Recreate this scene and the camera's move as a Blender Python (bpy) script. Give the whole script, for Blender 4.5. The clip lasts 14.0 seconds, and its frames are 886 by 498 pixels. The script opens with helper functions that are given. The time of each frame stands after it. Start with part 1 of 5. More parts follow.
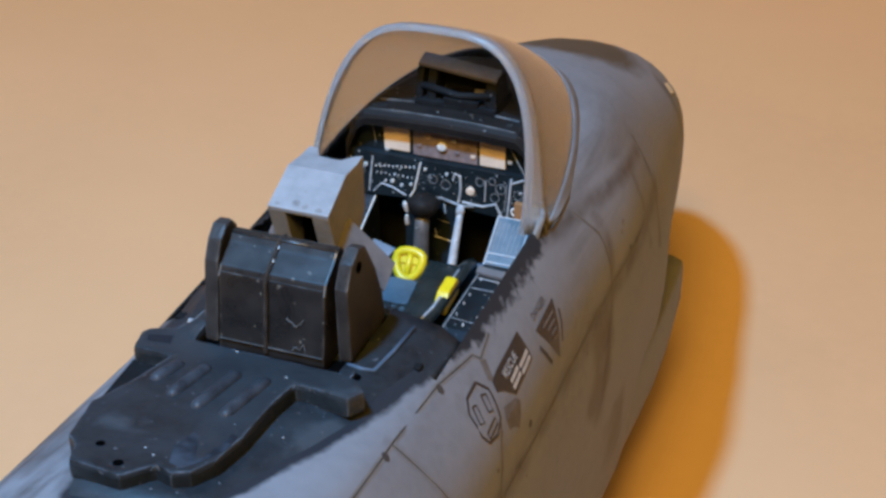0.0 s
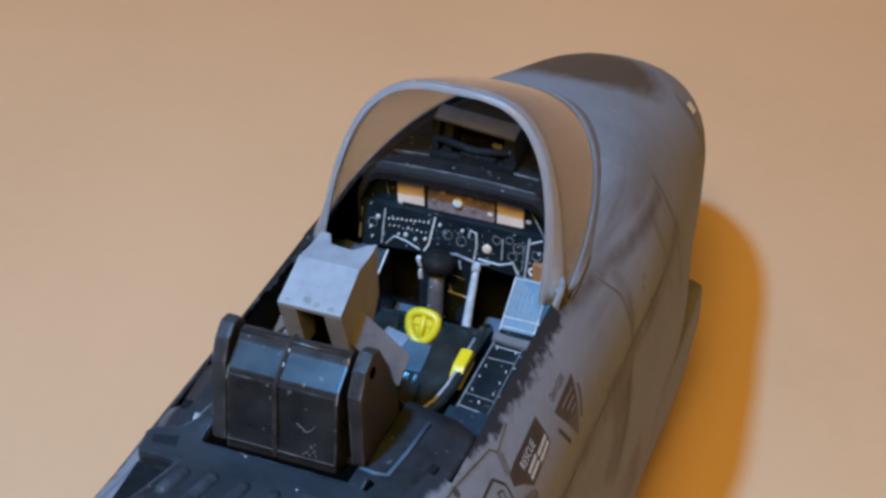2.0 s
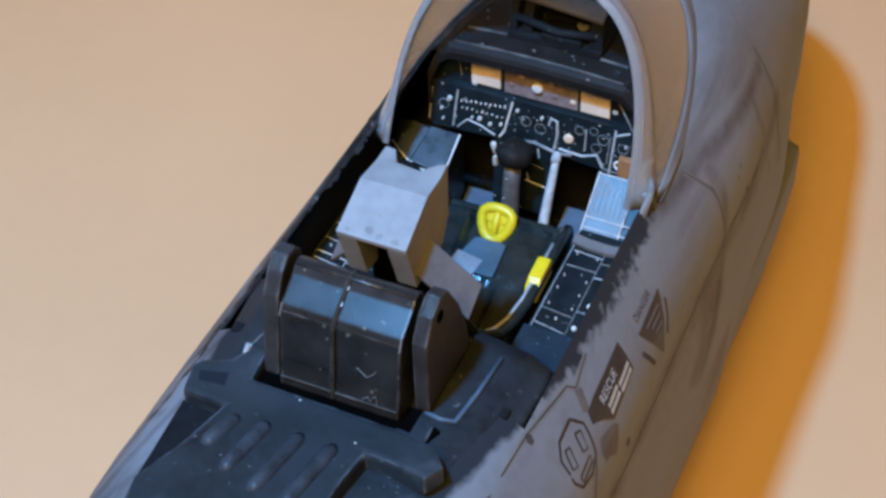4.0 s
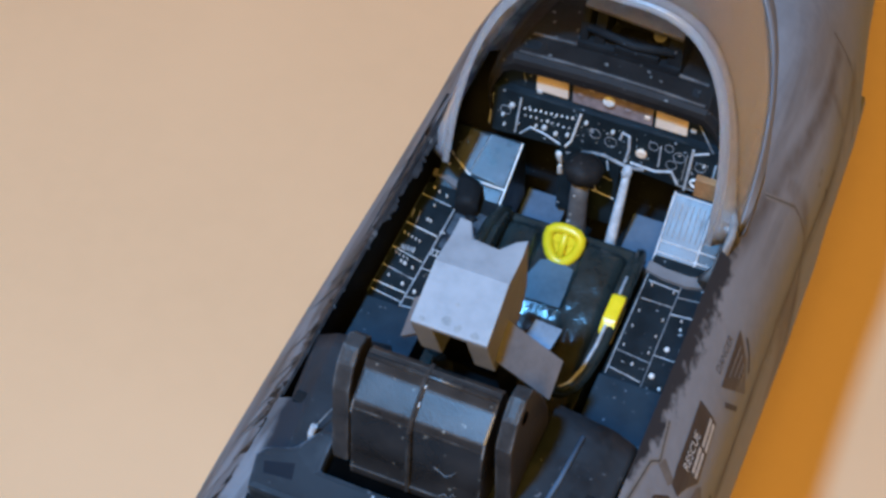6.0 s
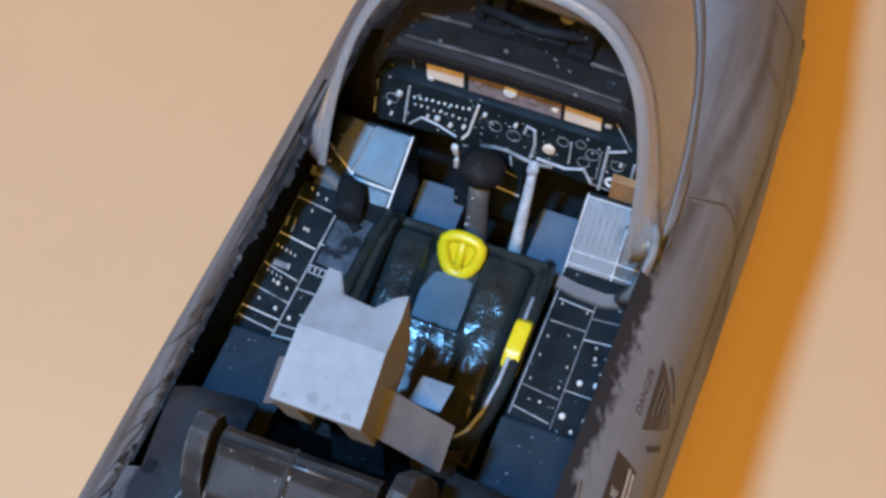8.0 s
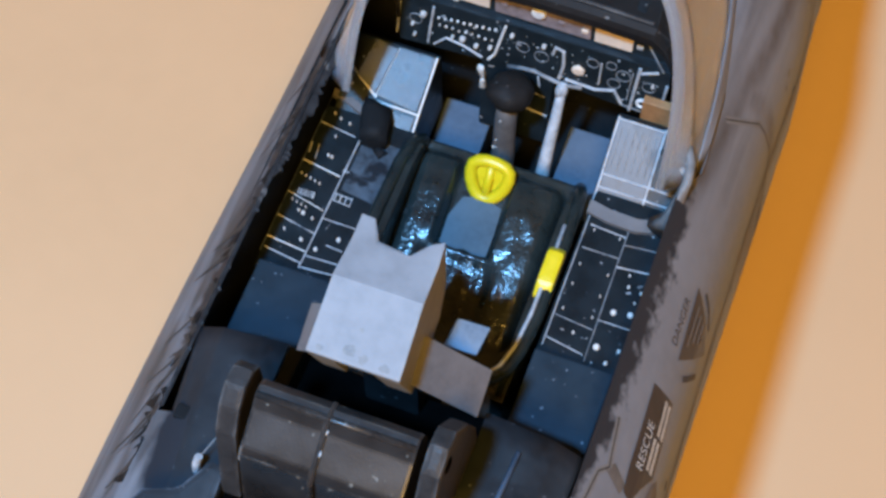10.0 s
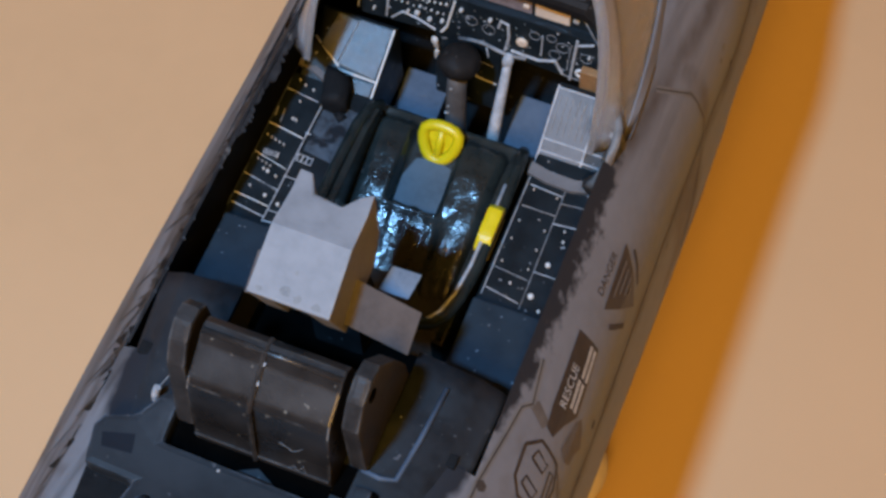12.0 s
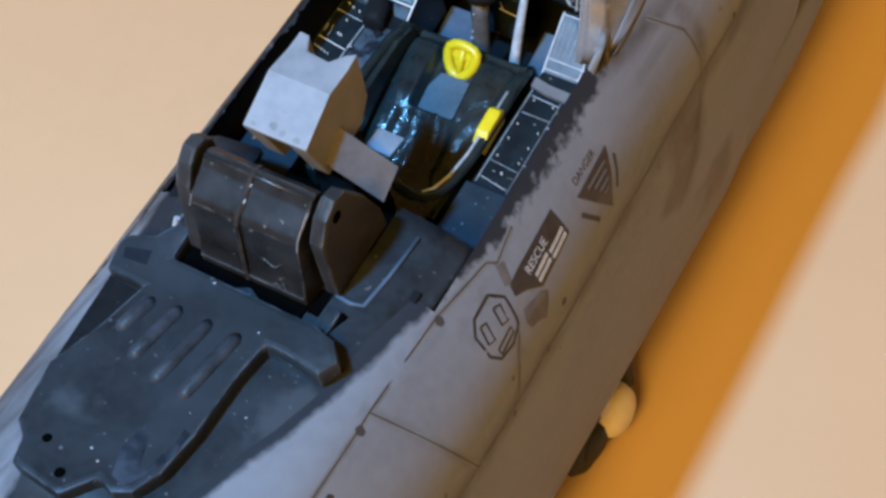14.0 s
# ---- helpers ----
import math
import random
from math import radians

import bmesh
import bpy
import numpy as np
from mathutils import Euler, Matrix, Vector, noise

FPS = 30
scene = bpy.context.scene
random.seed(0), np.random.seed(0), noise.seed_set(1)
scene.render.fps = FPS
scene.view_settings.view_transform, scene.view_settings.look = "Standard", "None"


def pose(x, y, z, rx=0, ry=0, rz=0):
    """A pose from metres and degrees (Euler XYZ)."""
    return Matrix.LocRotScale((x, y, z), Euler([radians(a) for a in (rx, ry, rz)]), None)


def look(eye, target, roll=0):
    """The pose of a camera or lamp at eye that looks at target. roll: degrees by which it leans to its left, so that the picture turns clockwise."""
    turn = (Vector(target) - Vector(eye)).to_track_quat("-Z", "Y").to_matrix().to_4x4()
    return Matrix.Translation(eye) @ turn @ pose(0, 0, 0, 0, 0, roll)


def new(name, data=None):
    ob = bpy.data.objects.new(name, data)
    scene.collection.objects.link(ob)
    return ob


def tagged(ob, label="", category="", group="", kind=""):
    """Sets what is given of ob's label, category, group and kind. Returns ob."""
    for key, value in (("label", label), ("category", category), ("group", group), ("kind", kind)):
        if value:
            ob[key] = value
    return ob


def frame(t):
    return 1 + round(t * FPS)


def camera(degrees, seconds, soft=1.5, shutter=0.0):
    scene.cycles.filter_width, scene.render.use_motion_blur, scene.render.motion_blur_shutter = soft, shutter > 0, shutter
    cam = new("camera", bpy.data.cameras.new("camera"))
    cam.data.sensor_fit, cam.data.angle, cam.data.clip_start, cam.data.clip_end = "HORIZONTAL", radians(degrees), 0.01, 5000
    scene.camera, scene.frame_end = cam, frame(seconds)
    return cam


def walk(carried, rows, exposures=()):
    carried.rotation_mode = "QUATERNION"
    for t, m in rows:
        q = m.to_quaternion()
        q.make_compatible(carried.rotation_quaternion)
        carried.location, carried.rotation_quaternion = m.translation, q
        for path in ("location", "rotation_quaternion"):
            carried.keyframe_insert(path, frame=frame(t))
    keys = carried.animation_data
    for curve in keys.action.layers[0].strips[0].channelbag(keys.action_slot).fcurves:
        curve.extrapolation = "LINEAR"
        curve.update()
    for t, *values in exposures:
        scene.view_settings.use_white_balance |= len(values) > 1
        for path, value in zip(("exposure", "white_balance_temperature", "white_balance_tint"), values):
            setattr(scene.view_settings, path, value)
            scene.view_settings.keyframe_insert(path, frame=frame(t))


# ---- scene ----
MM = 0.001
FLOOR = -62.0  # the tabletop
cam = camera(27.0, 14.0, soft=3.0)

# the camera's path: seconds, eye, target (millimetres), roll
PATH = [
    (0, (64.84, -126.84, 97.06), (23.74, -24.42, 28.34), -1.06),
    (0.5, (61.22, -126.00, 100.53), (20.14, -23.71, 31.61), -0.88),
    (1, (62.04, -122.75, 103.30), (21.46, -21.38, 32.74), -0.76),
    (1.5, (61.79, -119.22, 105.43), (21.92, -19.54, 32.12), -0.75),
    (2, (57.34, -111.22, 109.59), (17.94, -13.65, 33.24), -0.62),
    (2.5, (52.04, -106.54, 109.02), (11.57, -12.47, 28.94), -1.18),
    (2.7, (51.28, -104.46, 109.28), (10.59, -12.38, 27.04), -1.54),
    (4.8, (42.50, -80.34, 118.45), (5.82, -2.26, 21.20), -1.22),
    (5, (40.25, -77.68, 120.28), (4.61, -1.66, 21.03), -1.18),
    (5.5, (37.19, -70.43, 120.73), (3.11, 2.87, 18.92), -1.56),
    (6, (31.02, -68.24, 121.47), (-1.76, 3.34, 18.02), -1.53),
    (6.5, (26.23, -60.10, 119.04), (-5.04, 9.65, 13.88), -1.40),
    (7, (23.66, -54.16, 117.06), (-5.88, 13.58, 10.11), -1.13),
    (7.5, (25.65, -43.59, 115.43), (-1.75, 22.18, 6.69), -0.73),
    (8, (25.75, -44.19, 112.16), (0.41, 20.06, 2.03), -0.16),
    (8.2, (25.81, -45.61, 113.61), (1.21, 17.80, 2.82), 0.15),
    (10.3, (20.25, -36.46, 112.16), (-0.79, 18.35, -3.83), -0.66),
    (10.5, (20.09, -35.21, 111.96), (-0.52, 19.10, -4.34), -0.46),
    (11, (23.98, -35.02, 114.05), (4.51, 17.48, -3.28), -0.02),
    (11.5, (29.49, -37.69, 119.55), (10.19, 13.89, 1.79), -0.12),
    (12, (31.60, -42.12, 122.40), (6.52, 10.57, 6.23), -3.87),
    (12.5, (38.15, -40.42, 122.67), (5.06, 11.86, 8.34), -9.04),
    (13, (43.83, -46.33, 122.78), (8.98, 6.46, 9.21), -8.95),
    (13.5, (57.38, -50.78, 124.33), (14.58, 1.78, 13.40), -12.81),
    (14, (65.44, -59.30, 128.71), (19.79, -6.17, 19.20), -12.84),
]
walk(cam, [(t, look([v * MM for v in eye], [v * MM for v in target], roll)) for t, eye, target, roll in PATH],
     exposures=[(0, -0.01, 6230, 10), (1, -0.02, 6180, 10), (2, -0.18, 5780, 10), (2.7, -0.11, 5730, 10), (5, -0.01, 5730, 10), (5.7, 0.02, 5930, 11), (6.5, -0.2, 6130, 12), (7, -0.17, 6230, 12), (7.5, -0.06, 6330, 12), (8, -0.05, 6480, 13), (10.3, 0.03, 6600, 14), (10.7, -0.2, 7130, 18), (11, -0.5, 7630, 21), (11.6, -0.62, 7830, 22), (12.1, -0.41, 7130, 18), (12.7, -0.07, 6380, 11), (13.5, 0.09, 6260, 10), (14, 0.04, 6230, 10)])

# ---- light: a cool lamp close overhead, warm room light ----
world = bpy.data.worlds.new("room_light")
scene.world = world
world.use_nodes = True
world.node_tree.nodes["Background"].inputs[0].default_value = (1.0, 0.52, 0.15, 1)
world.node_tree.nodes["Background"].inputs[1].default_value = 0.1


def area_lamp(name, at, to, size, watts, colour):
    lamp = bpy.data.lights.new(name, "AREA")
    lamp.shape, lamp.size, lamp.energy, lamp.color = "DISK", size * MM, watts, colour
    ob = new(name, lamp)
    ob.matrix_world = look([v * MM for v in at], [v * MM for v in to])
    return ob


area_lamp("desk_lamp_light", (-25, -115, 285), (-190, 80, -60), 24, 2.5, (0.17, 0.52, 1.0))
area_lamp("room_lamp_light", (230, -1050, 1350), (0, 30, -60), 520, 29.0, (1.0, 0.58, 0.11))


# ---- materials ----


def material(name, colour, rough=0.5, metal=0.0, spots=0.25, size=1.2, bump=0.15, second=None, cover=0.0, coat=0.0, fine=6.0, shine=0.5, specks=None, edge=None):
    """Paint or plastic: colour varied at two scales (size, in millimetres, and a finer grain), worn patches of a second colour, relief."""
    m = bpy.data.materials.new(name)
    m.use_nodes = True
    nt = m.node_tree
    bsdf = nt.nodes["Principled BSDF"]
    coords = nt.nodes.new("ShaderNodeTexCoord")

    def noise_at(mm, detail=4.0):
        n = nt.nodes.new("ShaderNodeTexNoise")
        n.inputs["Scale"].default_value, n.inputs["Detail"].default_value = 1000.0 / mm, detail
        nt.links.new(coords.outputs["Object"], n.inputs["Vector"])
        return n

    def mix(fac, a, b, mode="MIX"):
        x = nt.nodes.new("ShaderNodeMix")
        x.data_type, x.blend_type = "RGBA", mode
        for socket, value in ((x.inputs[0], fac), (x.inputs[6], a), (x.inputs[7], b)):
            if isinstance(value, (int, float)):
                socket.default_value = value
            elif isinstance(value, tuple):
                socket.default_value = (*value[:3], 1)
            else:
                nt.links.new(value, socket)
        return x.outputs[2]

    def ramp(source, low, high):
        r = nt.nodes.new("ShaderNodeMapRange")
        r.inputs[1].default_value, r.inputs[2].default_value = low, high
        nt.links.new(source, r.inputs[0])
        return r.outputs[0]

    coarse, grain = noise_at(size), noise_at(size / fine, 2.0)
    dark = tuple(c * (1 - spots) for c in colour)
    light = tuple(min(1, c * (1 + spots)) for c in colour)
    out = mix(ramp(coarse.outputs[0], 0.3, 0.7), dark, light)
    out = mix(ramp(grain.outputs[0], 0.35, 0.65), out, mix(0.35, out, light), "MIX")
    if second:
        patch = noise_at(size * 1.7, 8.0)
        out = mix(ramp(patch.outputs[0], 0.72 - cover, 0.78 - cover), out, second)
    if specks:
        dust = noise_at(0.55, 1.0)
        out = mix(ramp(dust.outputs[0], 0.73, 0.77), out, specks)
    if edge:
        # paint rubbed thin along the edges
        bev = nt.nodes.new("ShaderNodeBevel")
        bev.samples = 6
        bev.inputs["Radius"].default_value = 0.00045
        geo = nt.nodes.new("ShaderNodeNewGeometry")
        dot = nt.nodes.new("ShaderNodeVectorMath")
        dot.operation = "DOT_PRODUCT"
        nt.links.new(bev.outputs[0], dot.inputs[0])
        nt.links.new(geo.outputs["Normal"], dot.inputs[1])
        rub = nt.nodes.new("ShaderNodeMath")
        rub.operation = "MULTIPLY"
        nt.links.new(ramp(dot.outputs["Value"], 0.995, 0.86), rub.inputs[0])
        nt.links.new(ramp(noise_at(1.9, 6.0).outputs[0], 0.42, 0.72), rub.inputs[1])
        out = mix(rub.outputs[0], out, edge)
    nt.links.new(out, bsdf.inputs["Base Color"])
    bsdf.inputs["Specular IOR Level"].default_value = shine
    r = nt.nodes.new("ShaderNodeMapRange")
    r.inputs[3].default_value, r.inputs[4].default_value = max(0.02, rough - 0.12), min(1, rough + 0.12)
    nt.links.new(coarse.outputs[0], r.inputs[0])
    nt.links.new(r.outputs[0], bsdf.inputs["Roughness"])
    bsdf.inputs["Metallic"].default_value = metal
    bsdf.inputs["Coat Weight"].default_value = coat
    if bump:
        b = nt.nodes.new("ShaderNodeBump")
        b.inputs["Strength"].default_value, b.inputs["Distance"].default_value = bump, 0.0002
        nt.links.new(grain.outputs[0], b.inputs["Height"])
        nt.links.new(b.outputs[0], bsdf.inputs["Normal"])
    return m


BLACK_EDGE = [(-70, 1.5), (-33, 5.4), (-26, 7.6), (-18, 10.0), (-12, 11.5), (-5, 12.8), (1, 13.9), (8, 14.8), (19, 15.0), (25, 14.8), (29, 13.8), (34, 13.2), (40, 12.2), (48, 9.0), (53, 5.5), (56, 0.0), (110, 0.0)]


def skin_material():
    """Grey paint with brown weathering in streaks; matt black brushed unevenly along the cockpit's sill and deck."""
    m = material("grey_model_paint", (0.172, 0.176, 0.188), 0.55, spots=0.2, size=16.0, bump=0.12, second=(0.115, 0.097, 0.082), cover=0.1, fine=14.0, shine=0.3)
    nt = m.node_tree
    bsdf = nt.nodes["Principled BSDF"]
    before = bsdf.inputs["Base Color"].links[0].from_socket
    coords = nt.nodes.new("ShaderNodeTexCoord")
    split = nt.nodes.new("ShaderNodeSeparateXYZ")
    nt.links.new(coords.outputs["Object"], split.inputs[0])

    def maths(op, a, b=None):
        n = nt.nodes.new("ShaderNodeMath")
        n.operation = op
        for socket, value in zip(n.inputs, (a, b)):
            if value is None:
                continue
            if isinstance(value, (int, float)):
                socket.default_value = value
            else:
                nt.links.new(value, socket)
        return n.outputs[0]

    curve = nt.nodes.new("ShaderNodeFloatCurve")
    y01 = maths("DIVIDE", maths("ADD", maths("MULTIPLY", split.outputs[1], 1000.0), 70.0), 180.0)
    nt.links.new(y01, curve.inputs[1])
    points = curve.mapping.curves[0].points
    points[0].location, points[1].location = (0.0, BLACK_EDGE[0][1] / 20), (1.0, BLACK_EDGE[-1][1] / 20)
    for y, x in BLACK_EDGE[1:-1]:
        points.new((y + 70) / 180, x / 20)
    curve.mapping.update()
    rag = nt.nodes.new("ShaderNodeTexNoise")
    rag.inputs["Scale"].default_value, rag.inputs["Detail"].default_value = 1300.0, 9.0
    nt.links.new(coords.outputs["Object"], rag.inputs["Vector"])
    longer = nt.nodes.new("ShaderNodeVectorMath")
    longer.operation = "MULTIPLY"
    longer.inputs[1].default_value = (620.0, 85.0, 620.0)
    nt.links.new(coords.outputs["Object"], longer.inputs[0])
    brush = nt.nodes.new("ShaderNodeTexNoise")
    brush.inputs["Scale"].default_value, brush.inputs["Detail"].default_value, brush.inputs["Distortion"].default_value = 1.0, 5.0, 0.6
    nt.links.new(longer.outputs[0], brush.inputs["Vector"])
    worn = nt.nodes.new("ShaderNodeMapRange")
    worn.inputs[1].default_value, worn.inputs[2].default_value, worn.inputs[4].default_value = 0.40, 0.70, 0.85
    nt.links.new(brush.outputs[0], worn.inputs[0])
    streaks = nt.nodes.new("ShaderNodeMix")
    streaks.data_type = "RGBA"

    def fading(value, lo, hi):
        r = nt.nodes.new("ShaderNodeMapRange")
        r.interpolation_type = "SMOOTHSTEP"
        r.inputs[1].default_value, r.inputs[2].default_value = lo, hi
        nt.links.new(value, r.inputs[0])
        return r.outputs[0]

    high = fading(split.outputs[2], -0.0095 - FLOOR * MM, -0.004 - FLOOR * MM)
    where = maths("MAXIMUM", maths("LESS_THAN", split.outputs[0], 0.0), maths("MULTIPLY", fading(split.outputs[1], 0.022, 0.034), 0.45))
    where = maths("MULTIPLY", where, maths("SUBTRACT", 1.0, fading(split.outputs[1], 0.043, 0.064)))
    nt.links.new(maths("MULTIPLY", maths("MULTIPLY", worn.outputs[0], high), where), streaks.inputs[0])
    nt.links.new(before, streaks.inputs[6])
    streaks.inputs[7].default_value = (0.04, 0.036, 0.034, 1)
    before = streaks.outputs[2]
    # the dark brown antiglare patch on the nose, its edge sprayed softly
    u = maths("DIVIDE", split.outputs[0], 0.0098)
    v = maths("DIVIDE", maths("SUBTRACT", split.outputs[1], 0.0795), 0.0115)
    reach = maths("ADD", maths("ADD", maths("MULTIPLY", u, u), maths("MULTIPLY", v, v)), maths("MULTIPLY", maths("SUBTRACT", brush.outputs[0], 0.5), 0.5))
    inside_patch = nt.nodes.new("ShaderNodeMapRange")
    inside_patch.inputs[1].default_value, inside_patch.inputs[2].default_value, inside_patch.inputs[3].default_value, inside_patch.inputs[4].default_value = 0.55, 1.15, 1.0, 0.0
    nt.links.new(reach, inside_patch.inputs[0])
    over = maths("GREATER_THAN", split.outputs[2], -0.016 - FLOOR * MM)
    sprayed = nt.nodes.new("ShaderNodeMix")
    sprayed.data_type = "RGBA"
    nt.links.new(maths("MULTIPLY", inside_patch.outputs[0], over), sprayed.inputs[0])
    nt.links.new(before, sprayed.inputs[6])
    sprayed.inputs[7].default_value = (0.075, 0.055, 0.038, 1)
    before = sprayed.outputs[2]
    # dirt gathered softly along the panel joints
    ymm = maths("MULTIPLY", split.outputs[1], 1000.0)
    zmm = maths("ADD", maths("MULTIPLY", split.outputs[2], 1000.0), FLOOR)

    def between(value, lo, hi):
        return maths("MULTIPLY", maths("GREATER_THAN", value, lo), maths("LESS_THAN", value, hi))

    def smear(distance, width, strength, inside):
        r = nt.nodes.new("ShaderNodeMapRange")
        r.interpolation_type = "SMOOTHSTEP"
        r.inputs[1].default_value, r.inputs[2].default_value, r.inputs[3].default_value, r.inputs[4].default_value = 0.0, width, strength, 0.0
        nt.links.new(maths("ABSOLUTE", distance), r.inputs[0])
        return maths("MULTIPLY", r.outputs[0], inside)

    bow = maths("ADD", zmm, 10.0)
    dirt = [smear(maths("ADD", zmm, 14.6), 2.6, 0.75, between(ymm, -45.0, 62.0)),
            smear(maths("SUBTRACT", ymm, maths("SUBTRACT", 38.6, maths("MULTIPLY", maths("MULTIPLY", bow, bow), 0.035))), 1.5, 0.8, between(zmm, -20.0, -5.0)),
            smear(maths("SUBTRACT", zmm, maths("SUBTRACT", 2.6, maths("MULTIPLY", ymm, 0.18))), 1.5, 0.8, between(ymm, 20.0, 58.0)),
            smear(maths("SUBTRACT", ymm, maths("SUBTRACT", 49.2, maths("MULTIPLY", zmm, 0.3))), 1.3, 0.6, between(zmm, -19.0, -7.0)),
            smear(maths("SUBTRACT", ymm, maths("SUBTRACT", 84.0, maths("MULTIPLY", zmm, 0.1))), 2.6, 0.55, between(zmm, -24.0, -12.0)),
            smear(maths("SUBTRACT", ymm, maths("SUBTRACT", -12.5, maths("MULTIPLY", zmm, 0.33))), 0.9, 0.4, between(zmm, -14.0, 0.0))]
    most = dirt[0]
    for one in dirt[1:]:
        most = maths("MAXIMUM", most, one)
    cloudy = nt.nodes.new("ShaderNodeTexNoise")
    cloudy.inputs["Scale"].default_value, cloudy.inputs["Detail"].default_value = 260.0, 4.0
    nt.links.new(coords.outputs["Object"], cloudy.inputs["Vector"])
    uneven = nt.nodes.new("ShaderNodeMapRange")
    uneven.inputs[1].default_value, uneven.inputs[2].default_value, uneven.inputs[3].default_value = 0.3, 0.65, 0.25
    nt.links.new(cloudy.outputs[0], uneven.inputs[0])
    dirty = nt.nodes.new("ShaderNodeMix")
    dirty.data_type = "RGBA"
    nt.links.new(maths("MULTIPLY", most, uneven.outputs[0]), dirty.inputs[0])
    nt.links.new(before, dirty.inputs[6])
    dirty.inputs[7].default_value = (0.062, 0.046, 0.036, 1)
    before = dirty.outputs[2]
    chips = nt.nodes.new("ShaderNodeTexNoise")
    chips.inputs["Scale"].default_value, chips.inputs["Detail"].default_value = 380.0, 3.0
    nt.links.new(coords.outputs["Object"], chips.inputs["Vector"])
    chipped = fading(split.outputs[1], -0.006, 0.006)
    wander = maths("MULTIPLY", maths("SUBTRACT", chips.outputs[0], 0.52), maths("ADD", maths("MULTIPLY", chipped, 1.2), 1.2))
    edge = maths("ADD", maths("ADD", maths("MULTIPLY", curve.outputs[0], 20.0), wander), maths("MULTIPLY", maths("SUBTRACT", rag.outputs[0], 0.5), maths("ADD", maths("MULTIPLY", chipped, 1.3), 0.4)))
    fade = nt.nodes.new("ShaderNodeMapRange")
    fade.inputs[1].default_value, fade.inputs[2].default_value = -0.3, 0.3
    nt.links.new(maths("SUBTRACT", edge, maths("MULTIPLY", maths("ABSOLUTE", split.outputs[0]), 1000.0)), fade.inputs[0])
    inside = fade.outputs[0]
    above = maths("GREATER_THAN", split.outputs[2], -0.006 - FLOOR * MM)
    x = nt.nodes.new("ShaderNodeMix")
    x.data_type = "RGBA"
    nt.links.new(maths("MULTIPLY", inside, above), x.inputs[0])
    nt.links.new(before, x.inputs[6])
    x.inputs[7].default_value = (0.018, 0.0215, 0.027, 1)
    nt.links.new(x.outputs[2], bsdf.inputs["Base Color"])
    return m


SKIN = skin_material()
DECK = material("blue_black_deck_paint", (0.0155, 0.0205, 0.025), 0.46, spots=0.5, size=7.0, bump=0.1, second=(0.04, 0.049, 0.057), cover=0.12, fine=9.0, shine=0.35, specks=(0.075, 0.083, 0.095), edge=(0.14, 0.17, 0.21))
PACK = material("brown_black_plastic", (0.0165, 0.0155, 0.015), 0.3, spots=0.5, size=3.0, bump=0.05, second=(0.034, 0.027, 0.02), cover=0.0, fine=20.0, shine=0.34, specks=(0.12, 0.115, 0.1), edge=(0.12, 0.11, 0.10))
HEAD = material("light_grey_resin", (0.222, 0.227, 0.236), 0.6, spots=0.2, size=4.0, bump=0.15, second=(0.14, 0.132, 0.125), cover=0.02, shine=0.3, edge=(0.34, 0.34, 0.34))
PLATE = material("grey_plate_paint", (0.118, 0.112, 0.112), 0.5, spots=0.25, size=2.5, bump=0.1, shine=0.35, edge=(0.14, 0.13, 0.12))
CUSHION = material("glossy_black_cushion", (0.013, 0.019, 0.019), 0.18, spots=0.4, size=2.2, bump=0.24, second=(0.038, 0.046, 0.05), cover=0.04, fine=7.0, shine=0.48)
LENS = material("black_lens_plastic", (0.005, 0.005, 0.005), 0.2, spots=0.3, size=2.0, bump=0.0, shine=0.25)
TUB = material("matt_black_cockpit_paint", (0.010, 0.011, 0.012), 0.6, spots=0.3, size=2.0, bump=0.1, shine=0.06, specks=(0.06, 0.065, 0.07))
BLUE = material("blue_grey_cockpit_paint", (0.065, 0.092, 0.128), 0.5, spots=0.25, size=3.0, bump=0.1, shine=0.2, second=(0.035, 0.048, 0.055), cover=-0.02)
PAD = material("dull_blue_pad_paint", (0.066, 0.094, 0.115), 0.5, spots=0.3, size=3.0, bump=0.1, second=(0.03, 0.045, 0.05), cover=0.02, shine=0.15)
WASH = material("thin_brown_wash", (0.155, 0.147, 0.138), 0.6, spots=0.25, size=3.0, bump=0.0, shine=0.3)
SOFTWHITE = material("dull_white_print", (0.4, 0.39, 0.37), 0.5, spots=0.3, size=0.5, bump=0.0)
PALE = material("pale_blue_paint", (0.16, 0.215, 0.275), 0.5, spots=0.2, size=2.0, bump=0.15, shine=0.25, second=(0.09, 0.115, 0.14), cover=0.0)
WELL = material("dark_blue_cockpit_paint", (0.012, 0.0225, 0.032), 0.5, spots=0.25, size=2.5, bump=0.08, shine=0.25, specks=(0.14, 0.16, 0.19))
CONSOLE = material("black_console_paint", (0.008, 0.0125, 0.0155), 0.4, spots=0.4, size=1.6, bump=0.08, shine=0.25, second=(0.035, 0.042, 0.05), cover=-0.02, specks=(0.25, 0.26, 0.27))
SILVER = material("dry_brushed_grey_paint", (0.34, 0.36, 0.38), 0.5, spots=0.4, size=0.8, bump=0.2, second=(0.08, 0.09, 0.10), cover=0.02)
WORN = material("dry_brushed_black_paint", (0.056, 0.063, 0.071), 0.42, spots=0.5, size=1.4, bump=0.05, second=(0.022, 0.028, 0.034), cover=0.18, fine=9.0)
WHITE = material("white_marking_paint", (0.62, 0.62, 0.6), 0.5, spots=0.15, size=0.6, bump=0.0)
